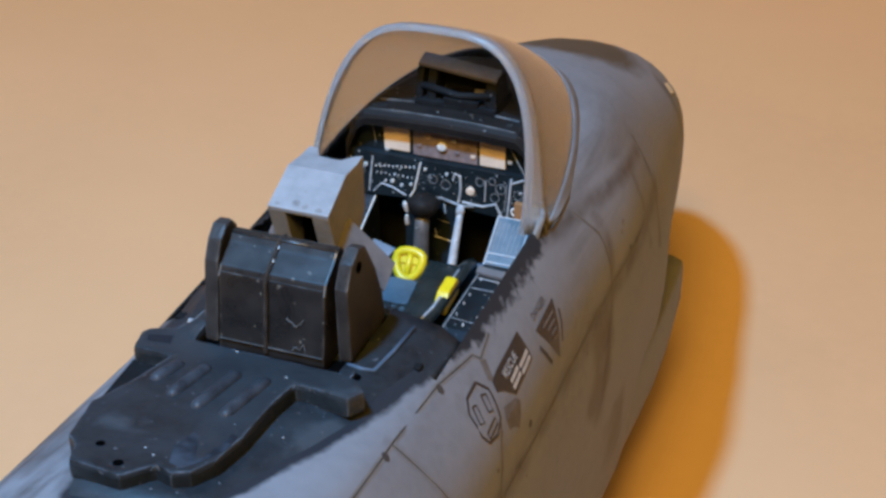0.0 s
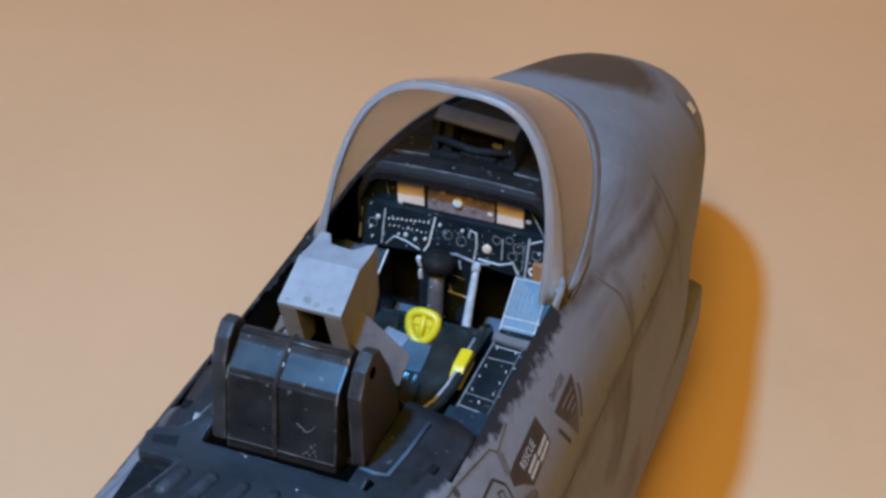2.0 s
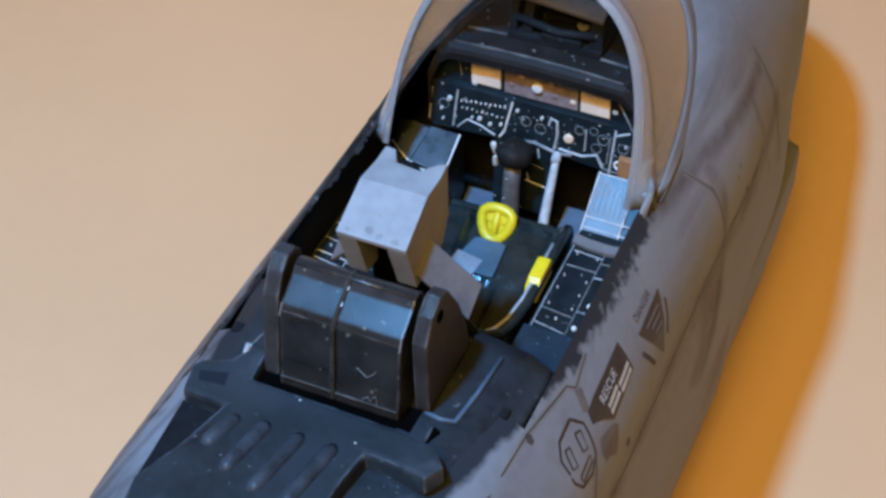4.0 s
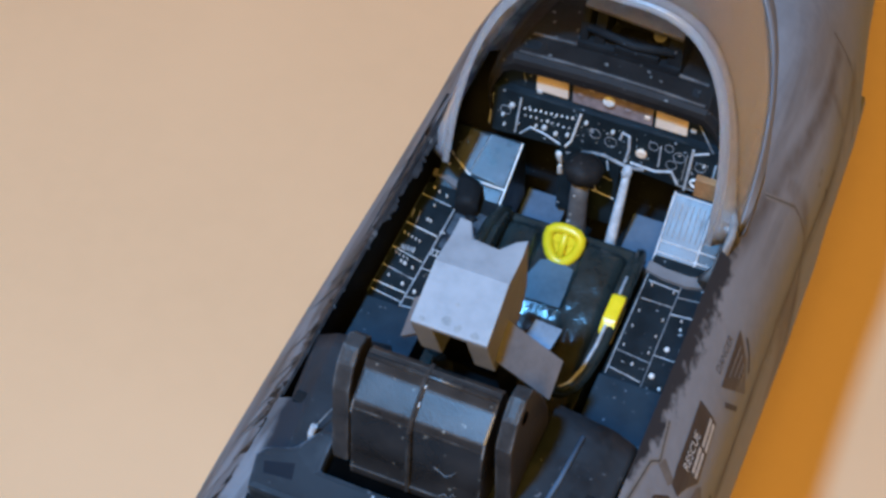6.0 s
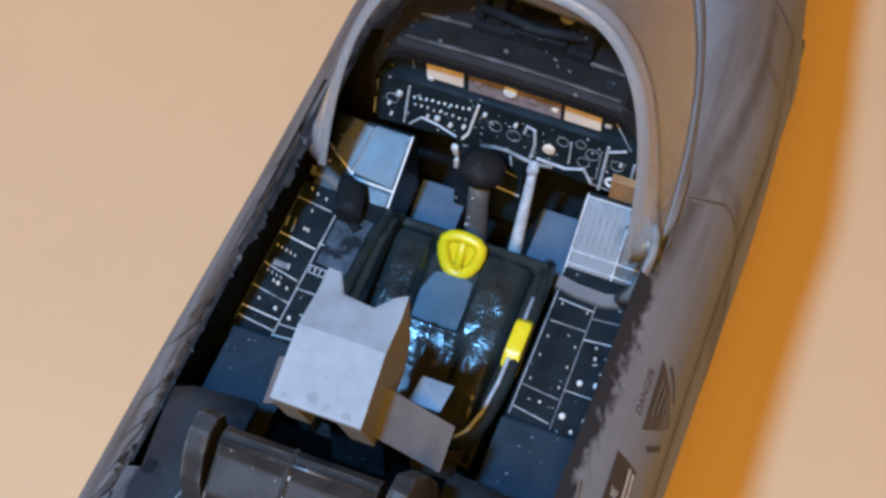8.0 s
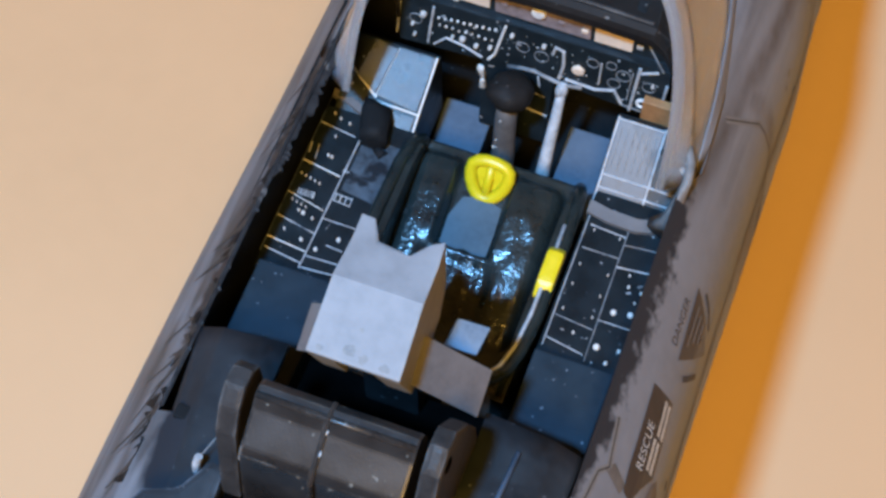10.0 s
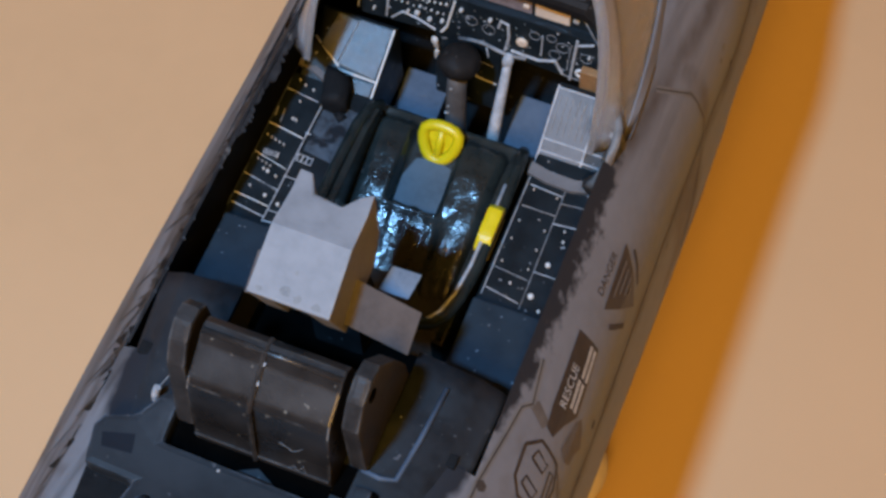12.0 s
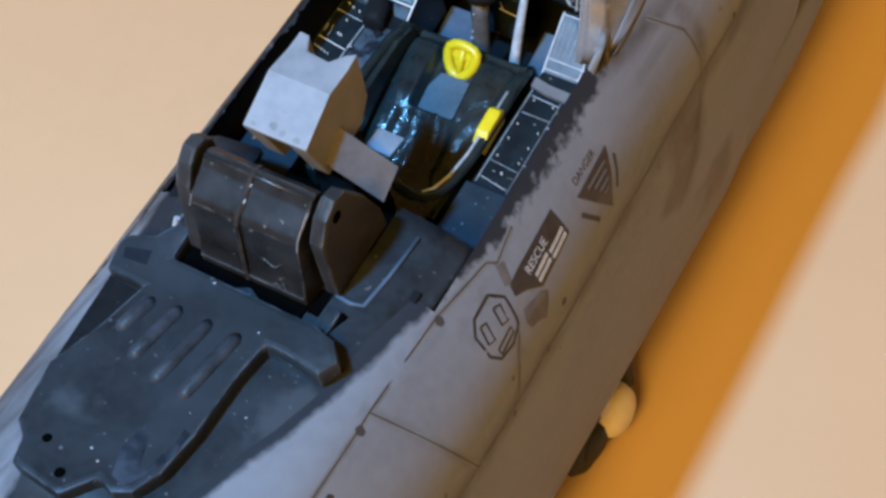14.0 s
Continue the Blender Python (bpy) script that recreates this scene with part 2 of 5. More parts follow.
YELLOW = material("yellow_paint", (0.62, 0.47, 0.008), 0.35, spots=0.1, size=1.0, bump=0.1, second=(0.4, 0.28, 0.01), cover=-0.08)
SCREEN = material("glossy_pale_display_film", (0.7, 0.56, 0.43), 0.18, spots=0.15, size=2.0, bump=0.0)
PURPLE = material("glossy_purple_grey_film", (0.2, 0.155, 0.15), 0.2, spots=0.4, size=1.0, bump=0.0)
DECAL = material("brown_black_decal", (0.03, 0.022, 0.018), 0.45, spots=0.35, size=0.8, bump=0.0, second=(0.11, 0.09, 0.075), cover=-0.04)
LINE = material("brown_panel_wash", (0.04, 0.032, 0.027), 0.7, spots=0.4, size=0.8, bump=0.0)
CAP = material("brown_grey_cap_paint", (0.031, 0.0295, 0.029), 0.45, spots=0.35, size=2.5, bump=0.2, second=(0.08, 0.068, 0.056), cover=-0.04, shine=0.15, edge=(0.15, 0.145, 0.14))
# near-black colour that stands in for deep shade inside gaps and holes
SHADE_BLACK = material("dead_black_opening_shade", (0.0015, 0.0015, 0.0015), 0.9, spots=0.3, size=2.0, bump=0.0, shine=0.0)
HOOD = material("brown_black_hood_paint", (0.012, 0.0108, 0.0102), 0.6, spots=0.35, size=4.0, bump=0.25, second=(0.026, 0.023, 0.021), cover=-0.05, shine=0.12, specks=(0.12, 0.115, 0.11), edge=(0.05, 0.045, 0.04))
COLUMN = material("worn_grey_brown_column_paint", (0.075, 0.07, 0.068), 0.5, spots=0.35, size=1.5, bump=0.2, second=(0.03, 0.028, 0.028), cover=0.05)
SCUFF = material("scuffed_blue_black_paint", (0.045, 0.06, 0.075), 0.45, spots=0.5, size=1.5, bump=0.2, second=(0.011, 0.014, 0.018), cover=0.2, fine=4.0, shine=0.25)
RIB = material("rubbed_deck_rib_paint", (0.028, 0.033, 0.04), 0.45, spots=0.5, size=1.6, bump=0.15, second=(0.065, 0.078, 0.095), cover=0.04, shine=0.2)
DIRT = material("thin_grey_dirt", (0.17, 0.165, 0.16), 0.6, spots=0.35, size=0.8, bump=0.0, second=(0.10, 0.09, 0.08), cover=0.02)
RUBBLUE = material("rubbed_blue_deck_paint", (0.032, 0.042, 0.055), 0.45, spots=0.5, size=4.0, bump=0.1, second=(0.012, 0.016, 0.022), cover=0.2, shine=0.15)
SILL = material("chipped_black_sill_paint", (0.018, 0.018, 0.019), 0.5, spots=0.5, size=1.2, bump=0.3, second=(0.12, 0.115, 0.11), cover=0.1, shine=0.2)
MARK = material("dull_grey_panel_print", (0.16, 0.17, 0.18), 0.5, spots=0.6, size=0.9, bump=0.0, second=(0.03, 0.032, 0.035), cover=0.05)
FACET = material("rubbed_pale_blue_paint", (0.026, 0.033, 0.041), 0.3, spots=0.6, size=1.6, bump=0.15, second=(0.058, 0.073, 0.088), cover=0.06, fine=22.0, shine=0.42)
SMUDGE = material("brown_smudge", (0.105, 0.09, 0.078), 0.6, spots=0.3, size=1.5, bump=0.0, second=(0.06, 0.048, 0.04), cover=0.0, shine=0.3)
TAN = material("tan_worn_edge_paint", (0.30, 0.15, 0.06), 0.6, spots=0.4, size=1.5, bump=0.1)
TYRE = material("black_tyre_rubber", (0.02, 0.018, 0.016), 0.7, spots=0.2, size=2.0, bump=0.2)
CREAM = material("cream_plastic", (0.72, 0.6, 0.4), 0.5, spots=0.08, size=3.0, bump=0.1)
TABLE = material("light_orange_wood_laminate", (0.61, 0.398, 0.219), 0.45, spots=0.04, size=60.0, bump=0.0, fine=20.0)


def glass_material():
    m = bpy.data.materials.new("clear_plastic")
    m.use_nodes = True
    b = m.node_tree.nodes["Principled BSDF"]
    b.inputs["Base Color"].default_value = (1.0, 0.95, 0.87, 1)
    b.inputs["Transmission Weight"].default_value, b.inputs["Roughness"].default_value, b.inputs["IOR"].default_value = 0.9, 0.06, 1.45
    return m


GLASS = glass_material()


def frosted_material():
    m = bpy.data.materials.new("frosted_clear_plastic")
    m.use_nodes = True
    b = m.node_tree.nodes["Principled BSDF"]
    b.inputs["Base Color"].default_value = (0.8, 0.8, 0.82, 1)
    b.inputs["Transmission Weight"].default_value, b.inputs["Roughness"].default_value, b.inputs["IOR"].default_value = 0.82, 0.25, 1.2
    return m


FROST = frosted_material()

# ---- builders (all in millimetres) ----
ORIGIN = {}


def thing(name, at, label, category, group="", kind=""):
    ob = new(name)
    ob.location = [v * MM for v in at]
    ob.empty_display_size = 0.005
    ORIGIN[ob] = Vector(at)
    return tagged(ob, label, category, group, kind)


def part(name, bm, mat, parent, label="", smooth=False, kind=""):
    """Links a bmesh as one mesh object under a thing or a part."""
    mesh = bpy.data.meshes.new(name)
    base = ORIGIN[parent] if parent else Vector((0, 0, 0))
    bmesh.ops.recalc_face_normals(bm, faces=bm.faces[:])
    for v in bm.verts:
        v.co = (v.co - base) * MM
    for f in bm.faces:
        f.smooth = smooth
    bm.to_mesh(mesh)
    bm.free()
    mesh.materials.append(mat)
    ob = new(name, mesh)
    ob.parent = parent
    ORIGIN[ob] = base
    return tagged(ob, label, kind=kind)


def bevelled(bm, width, segments=2):
    if width:
        bmesh.ops.bevel(bm, geom=bm.edges[:], offset=width, segments=segments, profile=0.7, affect="EDGES", clamp_overlap=True)
    return bm


def box(x0, x1, y0, y1, z0, z1, bevel=0.15):
    bm = bmesh.new()
    bmesh.ops.create_cube(bm, size=1.0)
    for v in bm.verts:
        v.co = Vector(((x0 + x1) / 2 + v.co.x * (x1 - x0), (y0 + y1) / 2 + v.co.y * (y1 - y0), (z0 + z1) / 2 + v.co.z * (z1 - z0)))
    return bevelled(bm, bevel)


def hull8(corners, thick, bevel=0.1):
    """A plate: a ring of corners and the same ring moved along its normal by thick."""
    bm = bmesh.new()
    pts = [Vector(c) for c in corners]
    n = (pts[1] - pts[0]).cross(pts[-1] - pts[0]).normalized() * thick
    a, b = [bm.verts.new(p) for p in pts], [bm.verts.new(p + n) for p in pts]
    bm.faces.new(a[::-1]), bm.faces.new(b)
    for i in range(len(a)):
        j = (i + 1) % len(a)
        bm.faces.new((a[i], a[j], b[j], b[i]))
    return bevelled(bm, bevel)


def prism(outline, axis, lo, hi, bevel=0.15):
    """An outline in the two other axes, drawn out along axis."""
    n = "xyz".index(axis)
    spots = []
    for u, v in outline:
        p = [u, v]
        p.insert(n, 0.0)
        spots.append(p)
    bm = bmesh.new()
    ends = []
    for w in (lo, hi):
        ring = []
        for p in spots:
            q = list(p)
            q[n] = w
            ring.append(bm.verts.new(q))
        ends.append(ring)
    bm.faces.new(ends[0]), bm.faces.new(ends[1][::-1])
    for i in range(len(spots)):
        j = (i + 1) % len(spots)
        bm.faces.new((ends[0][j], ends[0][i], ends[1][i], ends[1][j]))
    bmesh.ops.recalc_face_normals(bm, faces=bm.faces[:])
    return bevelled(bm, bevel)


def tube(points, radius, sides=10, closed=False, taper=None):
    """A round bar along points."""
    bm = bmesh.new()
    pts = [Vector(p) for p in points]
    rings, n = [], len(pts)
    for i, p in enumerate(pts):
        a, b = (pts[i - 1], pts[(i + 1) % n]) if closed else (pts[max(i - 1, 0)], pts[min(i + 1, n - 1)])
        d = (b - a).normalized()
        u = d.orthogonal().normalized() if i == 0 else (u - d * u.dot(d)).normalized()
        w = d.cross(u)
        r = radius if taper is None else radius + (taper - radius) * i / (n - 1)
        rings.append([bm.verts.new(p + (u * math.cos(k * math.tau / sides) + w * math.sin(k * math.tau / sides)) * r) for k in range(sides)])
    for i in range(n if closed else n - 1):
        a, b = rings[i], rings[(i + 1) % n]
        for k in range(sides):
            bm.faces.new((a[k], a[(k + 1) % sides], b[(k + 1) % sides], b[k]))
    if not closed:
        bm.faces.new(rings[0][::-1]), bm.faces.new(rings[-1])
    return bm


def lathe(profile, at, axis, sides=24):
    """Rings of (radius, height) round an axis."""
    bm = bmesh.new()
    d = Vector(axis).normalized()
    u = d.orthogonal().normalized()
    w = d.cross(u)
    rings = [[bm.verts.new(Vector(at) + d * h + (u * math.cos(k * math.tau / sides) + w * math.sin(k * math.tau / sides)) * max(r, 0.01)) for k in range(sides)] for r, h in profile]
    for a, b in zip(rings, rings[1:]):
        for k in range(sides):
            bm.faces.new((a[k], a[(k + 1) % sides], b[(k + 1) % sides], b[k]))
    bm.faces.new(rings[0][::-1]), bm.faces.new(rings[-1])
    return bm


def sheet(rows, thick=0.0, closed=False):
    """A skin through rows of points; thick: given a second side along -z or inward."""
    bm = bmesh.new()
    grid = [[bm.verts.new(p) for p in row] for row in rows]
    for a, b in zip(grid, grid[1:]):
        for k in range(len(a) - 1):
            bm.faces.new((a[k], a[k + 1], b[k + 1], b[k]))
    return bm


def lerp_table(table, y):
    if y <= table[0][0]:
        return table[0][1]
    for (a, u), (b, v) in zip(table, table[1:]):
        if y <= b:
            s = (y - a) / (b - a)
            return u + (v - u) * s
    return table[-1][1]

# ---- the table and the room ----
bm = box(-700, 500, -500, 900, FLOOR - 25, FLOOR, 2.0)
table = part("tabletop", bm, TABLE, None, "plain light orange-brown wooden tabletop", kind="structure")
tagged(table, category="table")
for x in (-640, 440):
    for y in (-440, 840):
        part("table_leg", box(x - 30, x + 30, y - 30, y + 30, -800, FLOOR - 25, 3.0), TABLE, table)
WALL = material("warm_white_wall_paint", (0.7, 0.66, 0.6), 0.8, spots=0.04, size=300.0, bump=0.1)


def wall(name, *b):
    tagged(part(name, box(*b, 0), WALL, None, "plain painted wall of the room", kind="structure"), category="wall")


wall("wall_north", -2000, 2000, 2000, 2100, -800, 1800)
wall("wall_south", -2000, 2000, -2100, -2000, -800, 1800)
wall("wall_west", -2100, -2000, -2100, 2100, -800, 1800)
wall("wall_east", 2000, 2100, -2100, 2100, -800, 1800)
tagged(part("ceiling", box(-2100, 2100, -2100, 2100, 1800, 1900, 0), WALL, None, "plain white painted ceiling", kind="structure"), category="ceiling")
tagged(part("floor", box(-2100, 2100, -2100, 2100, -900, -800, 0), WALL, None, "plain floor of the room", kind="structure"), category="floor")

# ---- the model aircraft: fuselage ----
model = thing("model_aircraft", (0, 0, FLOOR), "grey plastic scale model of a jet's nose and open cockpit", "model aircraft")

OUTER = [(13.7, -0.9), (14.5, -1.9), (16.0, -4.1), (17.3, -6.1), (18.3, -8.4), (18.9, -11.2), (19.3, -15.5), (19.4, -20.5), (19.2, -26.0), (18.8, -32.0), (18.4, -39.0), (17.9, -45.5), (11.0, -50.5), (0.0, -51.0)]
REAR_TOP = [(0.0, 1.5), (4.0, 1.4), (8.0, 1.0), (11.0, 0.5), (12.6, -0.2)]
NOSE_TOP = [(0.0, 2.4), (4.0, 2.2), (8.0, 1.6), (11.0, 0.8), (12.6, 0.0)]
WIDTH = [(-70, 1.0), (-20, 1.0), (0, 1.0), (30, 1.0), (48, 1.0), (64, 0.92), (74, 0.80), (84, 0.73), (92, 0.65), (99, 0.53), (105, 0.38), (109, 0.2), (111, 0.01)]
TOP_Z = [(-70, 0), (40, 0.0), (56, -0.5), (66, -2.2), (74, -4.4), (84, -7.8), (92, -11.6), (99, -16.0), (105, -21.5), (109, -25.0), (111, -28.0)]
LOW_Z = [(-70, -51.0), (60, -51.0), (65, -49.5), (68, -45.5), (72, -41.5), (80, -39.5), (86, -38.5), (92, -37.2), (99, -35.4), (105, -33.5), (109, -31.5), (111, -28.5)]


SHOULDER = [(-70, -5.5), (-40, -2.9), (-32, -2.0), (-24, -1.0), (-15, 0.0), (-5, 0.3), (10, 0.1), (25, -0.3), (38, -0.5), (50, -0.3), (64, 0.0), (80, 0.35), (95, 0.5), (111, 0.0)]
BELLY = [(-40, 0.3), (25, 0.2), (50, 0.0), (58, 0.3), (64, 0.7), (74, 0.8), (84, 0.2), (95, 0.1), (111, 0.0)]


RISE = [(-70, 8.0), (-38, 4.0), (-30, 2.8), (-22, 1.7), (-14, 0.7), (-8, 0.0)]


def rise(y):
    """How far the spine behind the seat climbs."""
    return lerp_table(RISE, y)


def risen(bm):
    for v in bm.verts:
        v.co.z += rise(v.co.y)
    return bm


def swell(y, z):
    """How far the side stands out beyond the plain section."""
    low = min(1.0, max(0.0, (-14.0 - z) / 10.0))
    return min(1.0, 0.4 + max(0.0, -0.9 - z) / 8.0) * (lerp_table(SHOULDER, y) * (1 - low) + lerp_table(BELLY, y) * low)


def LOWER(y):
    return 0.35 if y < 66 else 0.35 + 0.45 * min(1, (y - 66) / 18)


def section(y):
    """Half of the fuselage's outline at y, from the top's middle to the keel."""
    w, top, low = lerp_table(WIDTH, y), lerp_table(TOP_Z, y), lerp_table(LOW_Z, y)
    k = min(1, max(0, (y - 44) / 42))
    k = k * k * (3 - 2 * k)
    n = min(1, max(0, (y - 4) / 26))
    flat = [(a[0], a[1] * (1 - n) + b[1] * n) for a, b in zip(REAR_TOP, NOSE_TOP)] + OUTER
    out = []
    crest = flat[0][1]
    for i, (x, z) in enumerate(flat):
        angle = radians(90 - 58 * i / 5) if i <= 5 else radians(32 - 122 * (i - 5) / 13)
        c, s = math.cos(angle), math.sin(angle)
        ex, ez = 19.8 * w * abs(c) ** (0.9 if s > 0 else LOWER(y)), (top + low) / 2 + (top - low) / 2 * (s ** 0.9 if s > 0 else -(abs(s) ** 0.75))
        fz = top + z if z > -3 else top + (z + 3) * ((-3 + top - low) / 48.0) - 3
        px, pz = x * w * (1 - k) + ex * k, fz * (1 - k) + ez * k
        out.append((px + swell(y, pz) * min(1.0, max(0.0, (px - 9.0) / 4.7)), pz + rise(y) * min(1.0, max(0.0, (pz + 16.0) / 12.0))))
    return out


STATIONS = sorted({-70.0, 4.0, 30.0, 64.0, 68.0, *range(-66, 111, 4), 109.0, 111.0, 2.0, -2.0, 6.0})


def fuselage():
    bm = bmesh.new()
    rows = []
    for y in STATIONS:
        half = section(y)
        ring = [(x, y, z) for x, z in half] + [(-x, y, z) for x, z in half[-2:0:-1]]
        rows.append([bm.verts.new(p) for p in ring])
    count = len(rows[0])
    for y, a, b in zip(STATIONS, rows, rows[1:]):
        for k in range(count):
            top = k < 5 or k >= count - 5
            if top and -2 <= y < 30:
                continue
            if (k < 4 or k >= count - 4) and 30 <= y < 38:
                continue
            bm.faces.new((a[k], a[(k + 1) % count], b[(k + 1) % count], b[k]))
    bm.faces.new(rows[0]), bm.faces.new(rows[-1][::-1])
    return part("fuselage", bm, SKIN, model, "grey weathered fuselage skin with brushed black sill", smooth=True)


skin = fuselage()


def fairing():
    """The deeper belly that ends in a blunt step under the nose."""
    bm = bmesh.new()
    rows = []
    for y, w, top, low in ((44.0, 17.4, -38.0, -50.6), (56.0, 17.5, -37.0, -50.6), (66.0, 17.55, -36.5, -50.2), (74.0, 17.3, -35.8, -49.0), (78.4, 17.1, -35.2, -47.0), (79.2, 16.7, -36.0, -46.0)):
        half = [(w - 1.6, top + 0.6), (w - 0.2, top), (w, top - 1.0), (w - 0.1, (top + low) / 2), (w - 0.6, low + 3.0), (w - 3.0, low + 0.6), (0.0, low)]
        rows.append([bm.verts.new((x, y, z)) for x, z in half] + [bm.verts.new((-x, y, z)) for x, z in half[-2::-1]])
    for a, b in zip(rows, rows[1:]):
        for k in range(len(a) - 1):
            bm.faces.new((a[k], a[k + 1], b[k + 1], b[k]))
        bm.faces.new((a[-1], a[0], b[0], b[-1]))
    bm.faces.new(rows[0]), bm.faces.new(rows[-1][::-1])
    return part("belly_fairing", bm, SKIN, model, "grey-brown belly edge stepped under the nose", smooth=True)


fairing()


def side_at(y, z, lift=0.05, right=True):
    """The point of the fuselage's side at y and z, lifted off the skin."""
    half = section(y)[5:]
    for (x0, z0), (x1, z1) in zip(half, half[1:]):
        if z0 >= z >= z1:
            s = (z0 - z) / max(z0 - z1, 1e-6)
            d = Vector((z0 - z1, 0, x1 - x0)).normalized()
            x = x0 + (x1 - x0) * s
            p = Vector((x, y, z)) + d * lift
            return p if right else Vector((-p.x, p.y, p.z))
    return Vector((half[0][0] if right else -half[0][0], y, half[0][1]))


def patch(outline, lift=0.06, step=0.8):
    """A thin film of that outline (y, z) laid on the right side."""
    bm = bmesh.new()
    ring = []
    for (y0, z0), (y1, z1) in zip(outline, outline[1:] + outline[:1]):
        n = max(1, int(math.hypot(y1 - y0, z1 - z0) / step))
        ring += [(y0 + (y1 - y0) * i / n, z0 + (z1 - z0) * i / n) for i in range(n)]
    cy, cz = sum(p[0] for p in ring) / len(ring), sum(p[1] for p in ring) / len(ring)
    layers = [[bm.verts.new(side_at(cy + (y - cy) * r, cz + (z - cz) * r, lift)) for y, z in ring] for r in (1.0, 0.66, 0.33)]
    mid = bm.verts.new(side_at(cy, cz, lift))
    n = len(ring)
    for a, b in zip(layers, layers[1:]):
        for k in range(n):
            bm.faces.new((a[k], a[(k + 1) % n], b[(k + 1) % n], b[k]))
    for k in range(n):
        bm.faces.new((layers[-1][k], layers[-1][(k + 1) % n], mid))
    return bm


def stripe(points, width, lift=0.04):
    """A thin painted line along points (y, z) on the right side."""
    bm = bmesh.new()
    path = []
    for (y0, z0), (y1, z1) in zip(points, points[1:]):
        n = max(1, int(math.hypot(y1 - y0, z1 - z0) / 0.8))
        path += [(y0 + (y1 - y0) * i / n, z0 + (z1 - z0) * i / n) for i in range(n)]
    path.append(points[-1])
    pairs = []
    for i, (y, z) in enumerate(path):
        a, b = path[max(i - 1, 0)], path[min(i + 1, len(path) - 1)]
        d = math.hypot(b[0] - a[0], b[1] - a[1])
        ny, nz = -(b[1] - a[1]) / d * width / 2, (b[0] - a[0]) / d * width / 2
        pairs.append((bm.verts.new(side_at(y + ny, z + nz, lift)), bm.verts.new(side_at(y - ny, z - nz, lift))))
    for (a, b), (c, d) in zip(pairs, pairs[1:]):
        bm.faces.new((a, b, d, c))
    return bm


def writing(text, start, along, up, height, lift):
    """Letters laid on the right side: start (y, z), reading along (y, z), with up (y, z)."""
    curve = bpy.data.curves.new("letters", "FONT")
    curve.body, curve.size = text, 1.0
    holder = new("letters", curve)
    mesh = holder.evaluated_get(bpy.context.evaluated_depsgraph_get()).to_mesh()
    bm = bmesh.new()
    bm.from_mesh(mesh)
    bpy.data.objects.remove(holder)
    bmesh.ops.triangulate(bm, faces=bm.faces[:])
    for v in bm.verts:
        u, w = v.co.x * height, v.co.y * height
        v.co = side_at(start[0] + along[0] * u + up[0] * w, start[1] + along[1] * u + up[1] * w, lift)
    return bm


rescue = part("rescue_marking", patch([(12.9, -4.5), (13.0, -7.3), (7.4, -7.8), (5.9, -6.5), (4.5, -5.8), (4.8, -4.9), (6.4, -4.7)]), DECAL, model, "black rescue arrow marking with white writing")
part("letters", writing("RESCUE", (6.9, -5.95), (0.99, 0.05), (-0.05, 0.99), 1.05, 0.1), SOFTWHITE, rescue)
for z in (-6.4, -7.05):
    for y0, y1 in ((7.4, 9.7), (10.0, 12.6)):
        part("text_bar", stripe([(y0, z - 0.12), (y1, z + 0.12)], 0.42, 0.1), SOFTWHITE, rescue)
triangle = part("ejection_warning_marking", patch([(21.7, -5.9), (15.8, -6.1), (19.2, -11.2)]), DECAL, model, "brown-black triangular ejection seat warning marking")
for y0, y1, z in ((17.3, 20.6, -6.7), (18.0, 20.3, -7.4), (18.4, 20.0, -8.1), (18.8, 19.6, -8.8)):
    part("text_bar", stripe([(y0, z), (y1, z)], 0.26, 0.1), PLATE, triangle)
danger = part("danger_marking", writing("DANGER", (16.4, -5.5), (1, 0), (0, 1), 0.95, 0.06), DECAL, model, "small black danger lettering")
part("text_bar", stripe([(20.7, -10.2), (22.0, -7.2)], 0.35, 0.07), LINE, triangle)
part("text_bar", stripe([(15.2, -7.6), (17.0, -10.4)], 0.45, 0.07), LINE, triangle)
ring_mark = [(2.6, -3.7), (3.7, -5.0), (3.2, -7.6), (1.6, -8.3), (-0.3, -8.0), (-1.1, -6.8), (-1.0, -4.7), (0.1, -3.8)]
step_mark = part("hatch_marking", stripe(ring_mark + ring_mark[:1], 0.28), DECAL, model, "brown-black eight-sided hatch outline marking")
for mark in ([(2.1, -4.7), (2.9, -5.0), (2.5, -6.4), (1.7, -6.1)], [(0.0, -4.6), (0.7, -4.8), (0.3, -6.3), (-0.5, -6.0)], [(0.0, -7.2), (2.3, -7.0), (2.3, -7.6), (0.0, -7.8)]):
    part("hatch_symbol", stripe(mark + mark[:1], 0.22), DECAL, step_mark)

# panel lines, rivets and stains on the right side
for line in ([(-30, 0.6), (-12.4, -0.5), (-8.0, -0.95), (-2.3, -1.2), (4.6, -2.2), (5.4, -3.0)], [(-12.4, -0.5), (-10.6, -5.4), (-7.5, -14.6)], [(5.4, -3.0), (8.8, -2.4)],
             [(-40, -15.5), (-10, -14.6), (12, -14.6), (30, -14.2), (52, -13.5)], [(34, -3.0), (37, -7.0), (38, -12.0), (36, -20.0), (33, -27.0)], [(3.4, -7.0), (1.5, -10.0), (-0.5, -14.6)], [(58, -6.0), (60, -12.0), (60, -22.0)]):
    part("wash_line", stripe(line, 0.5, 0.03), WASH, model)
    part("panel_line", stripe(line, 0.13), LINE, model)
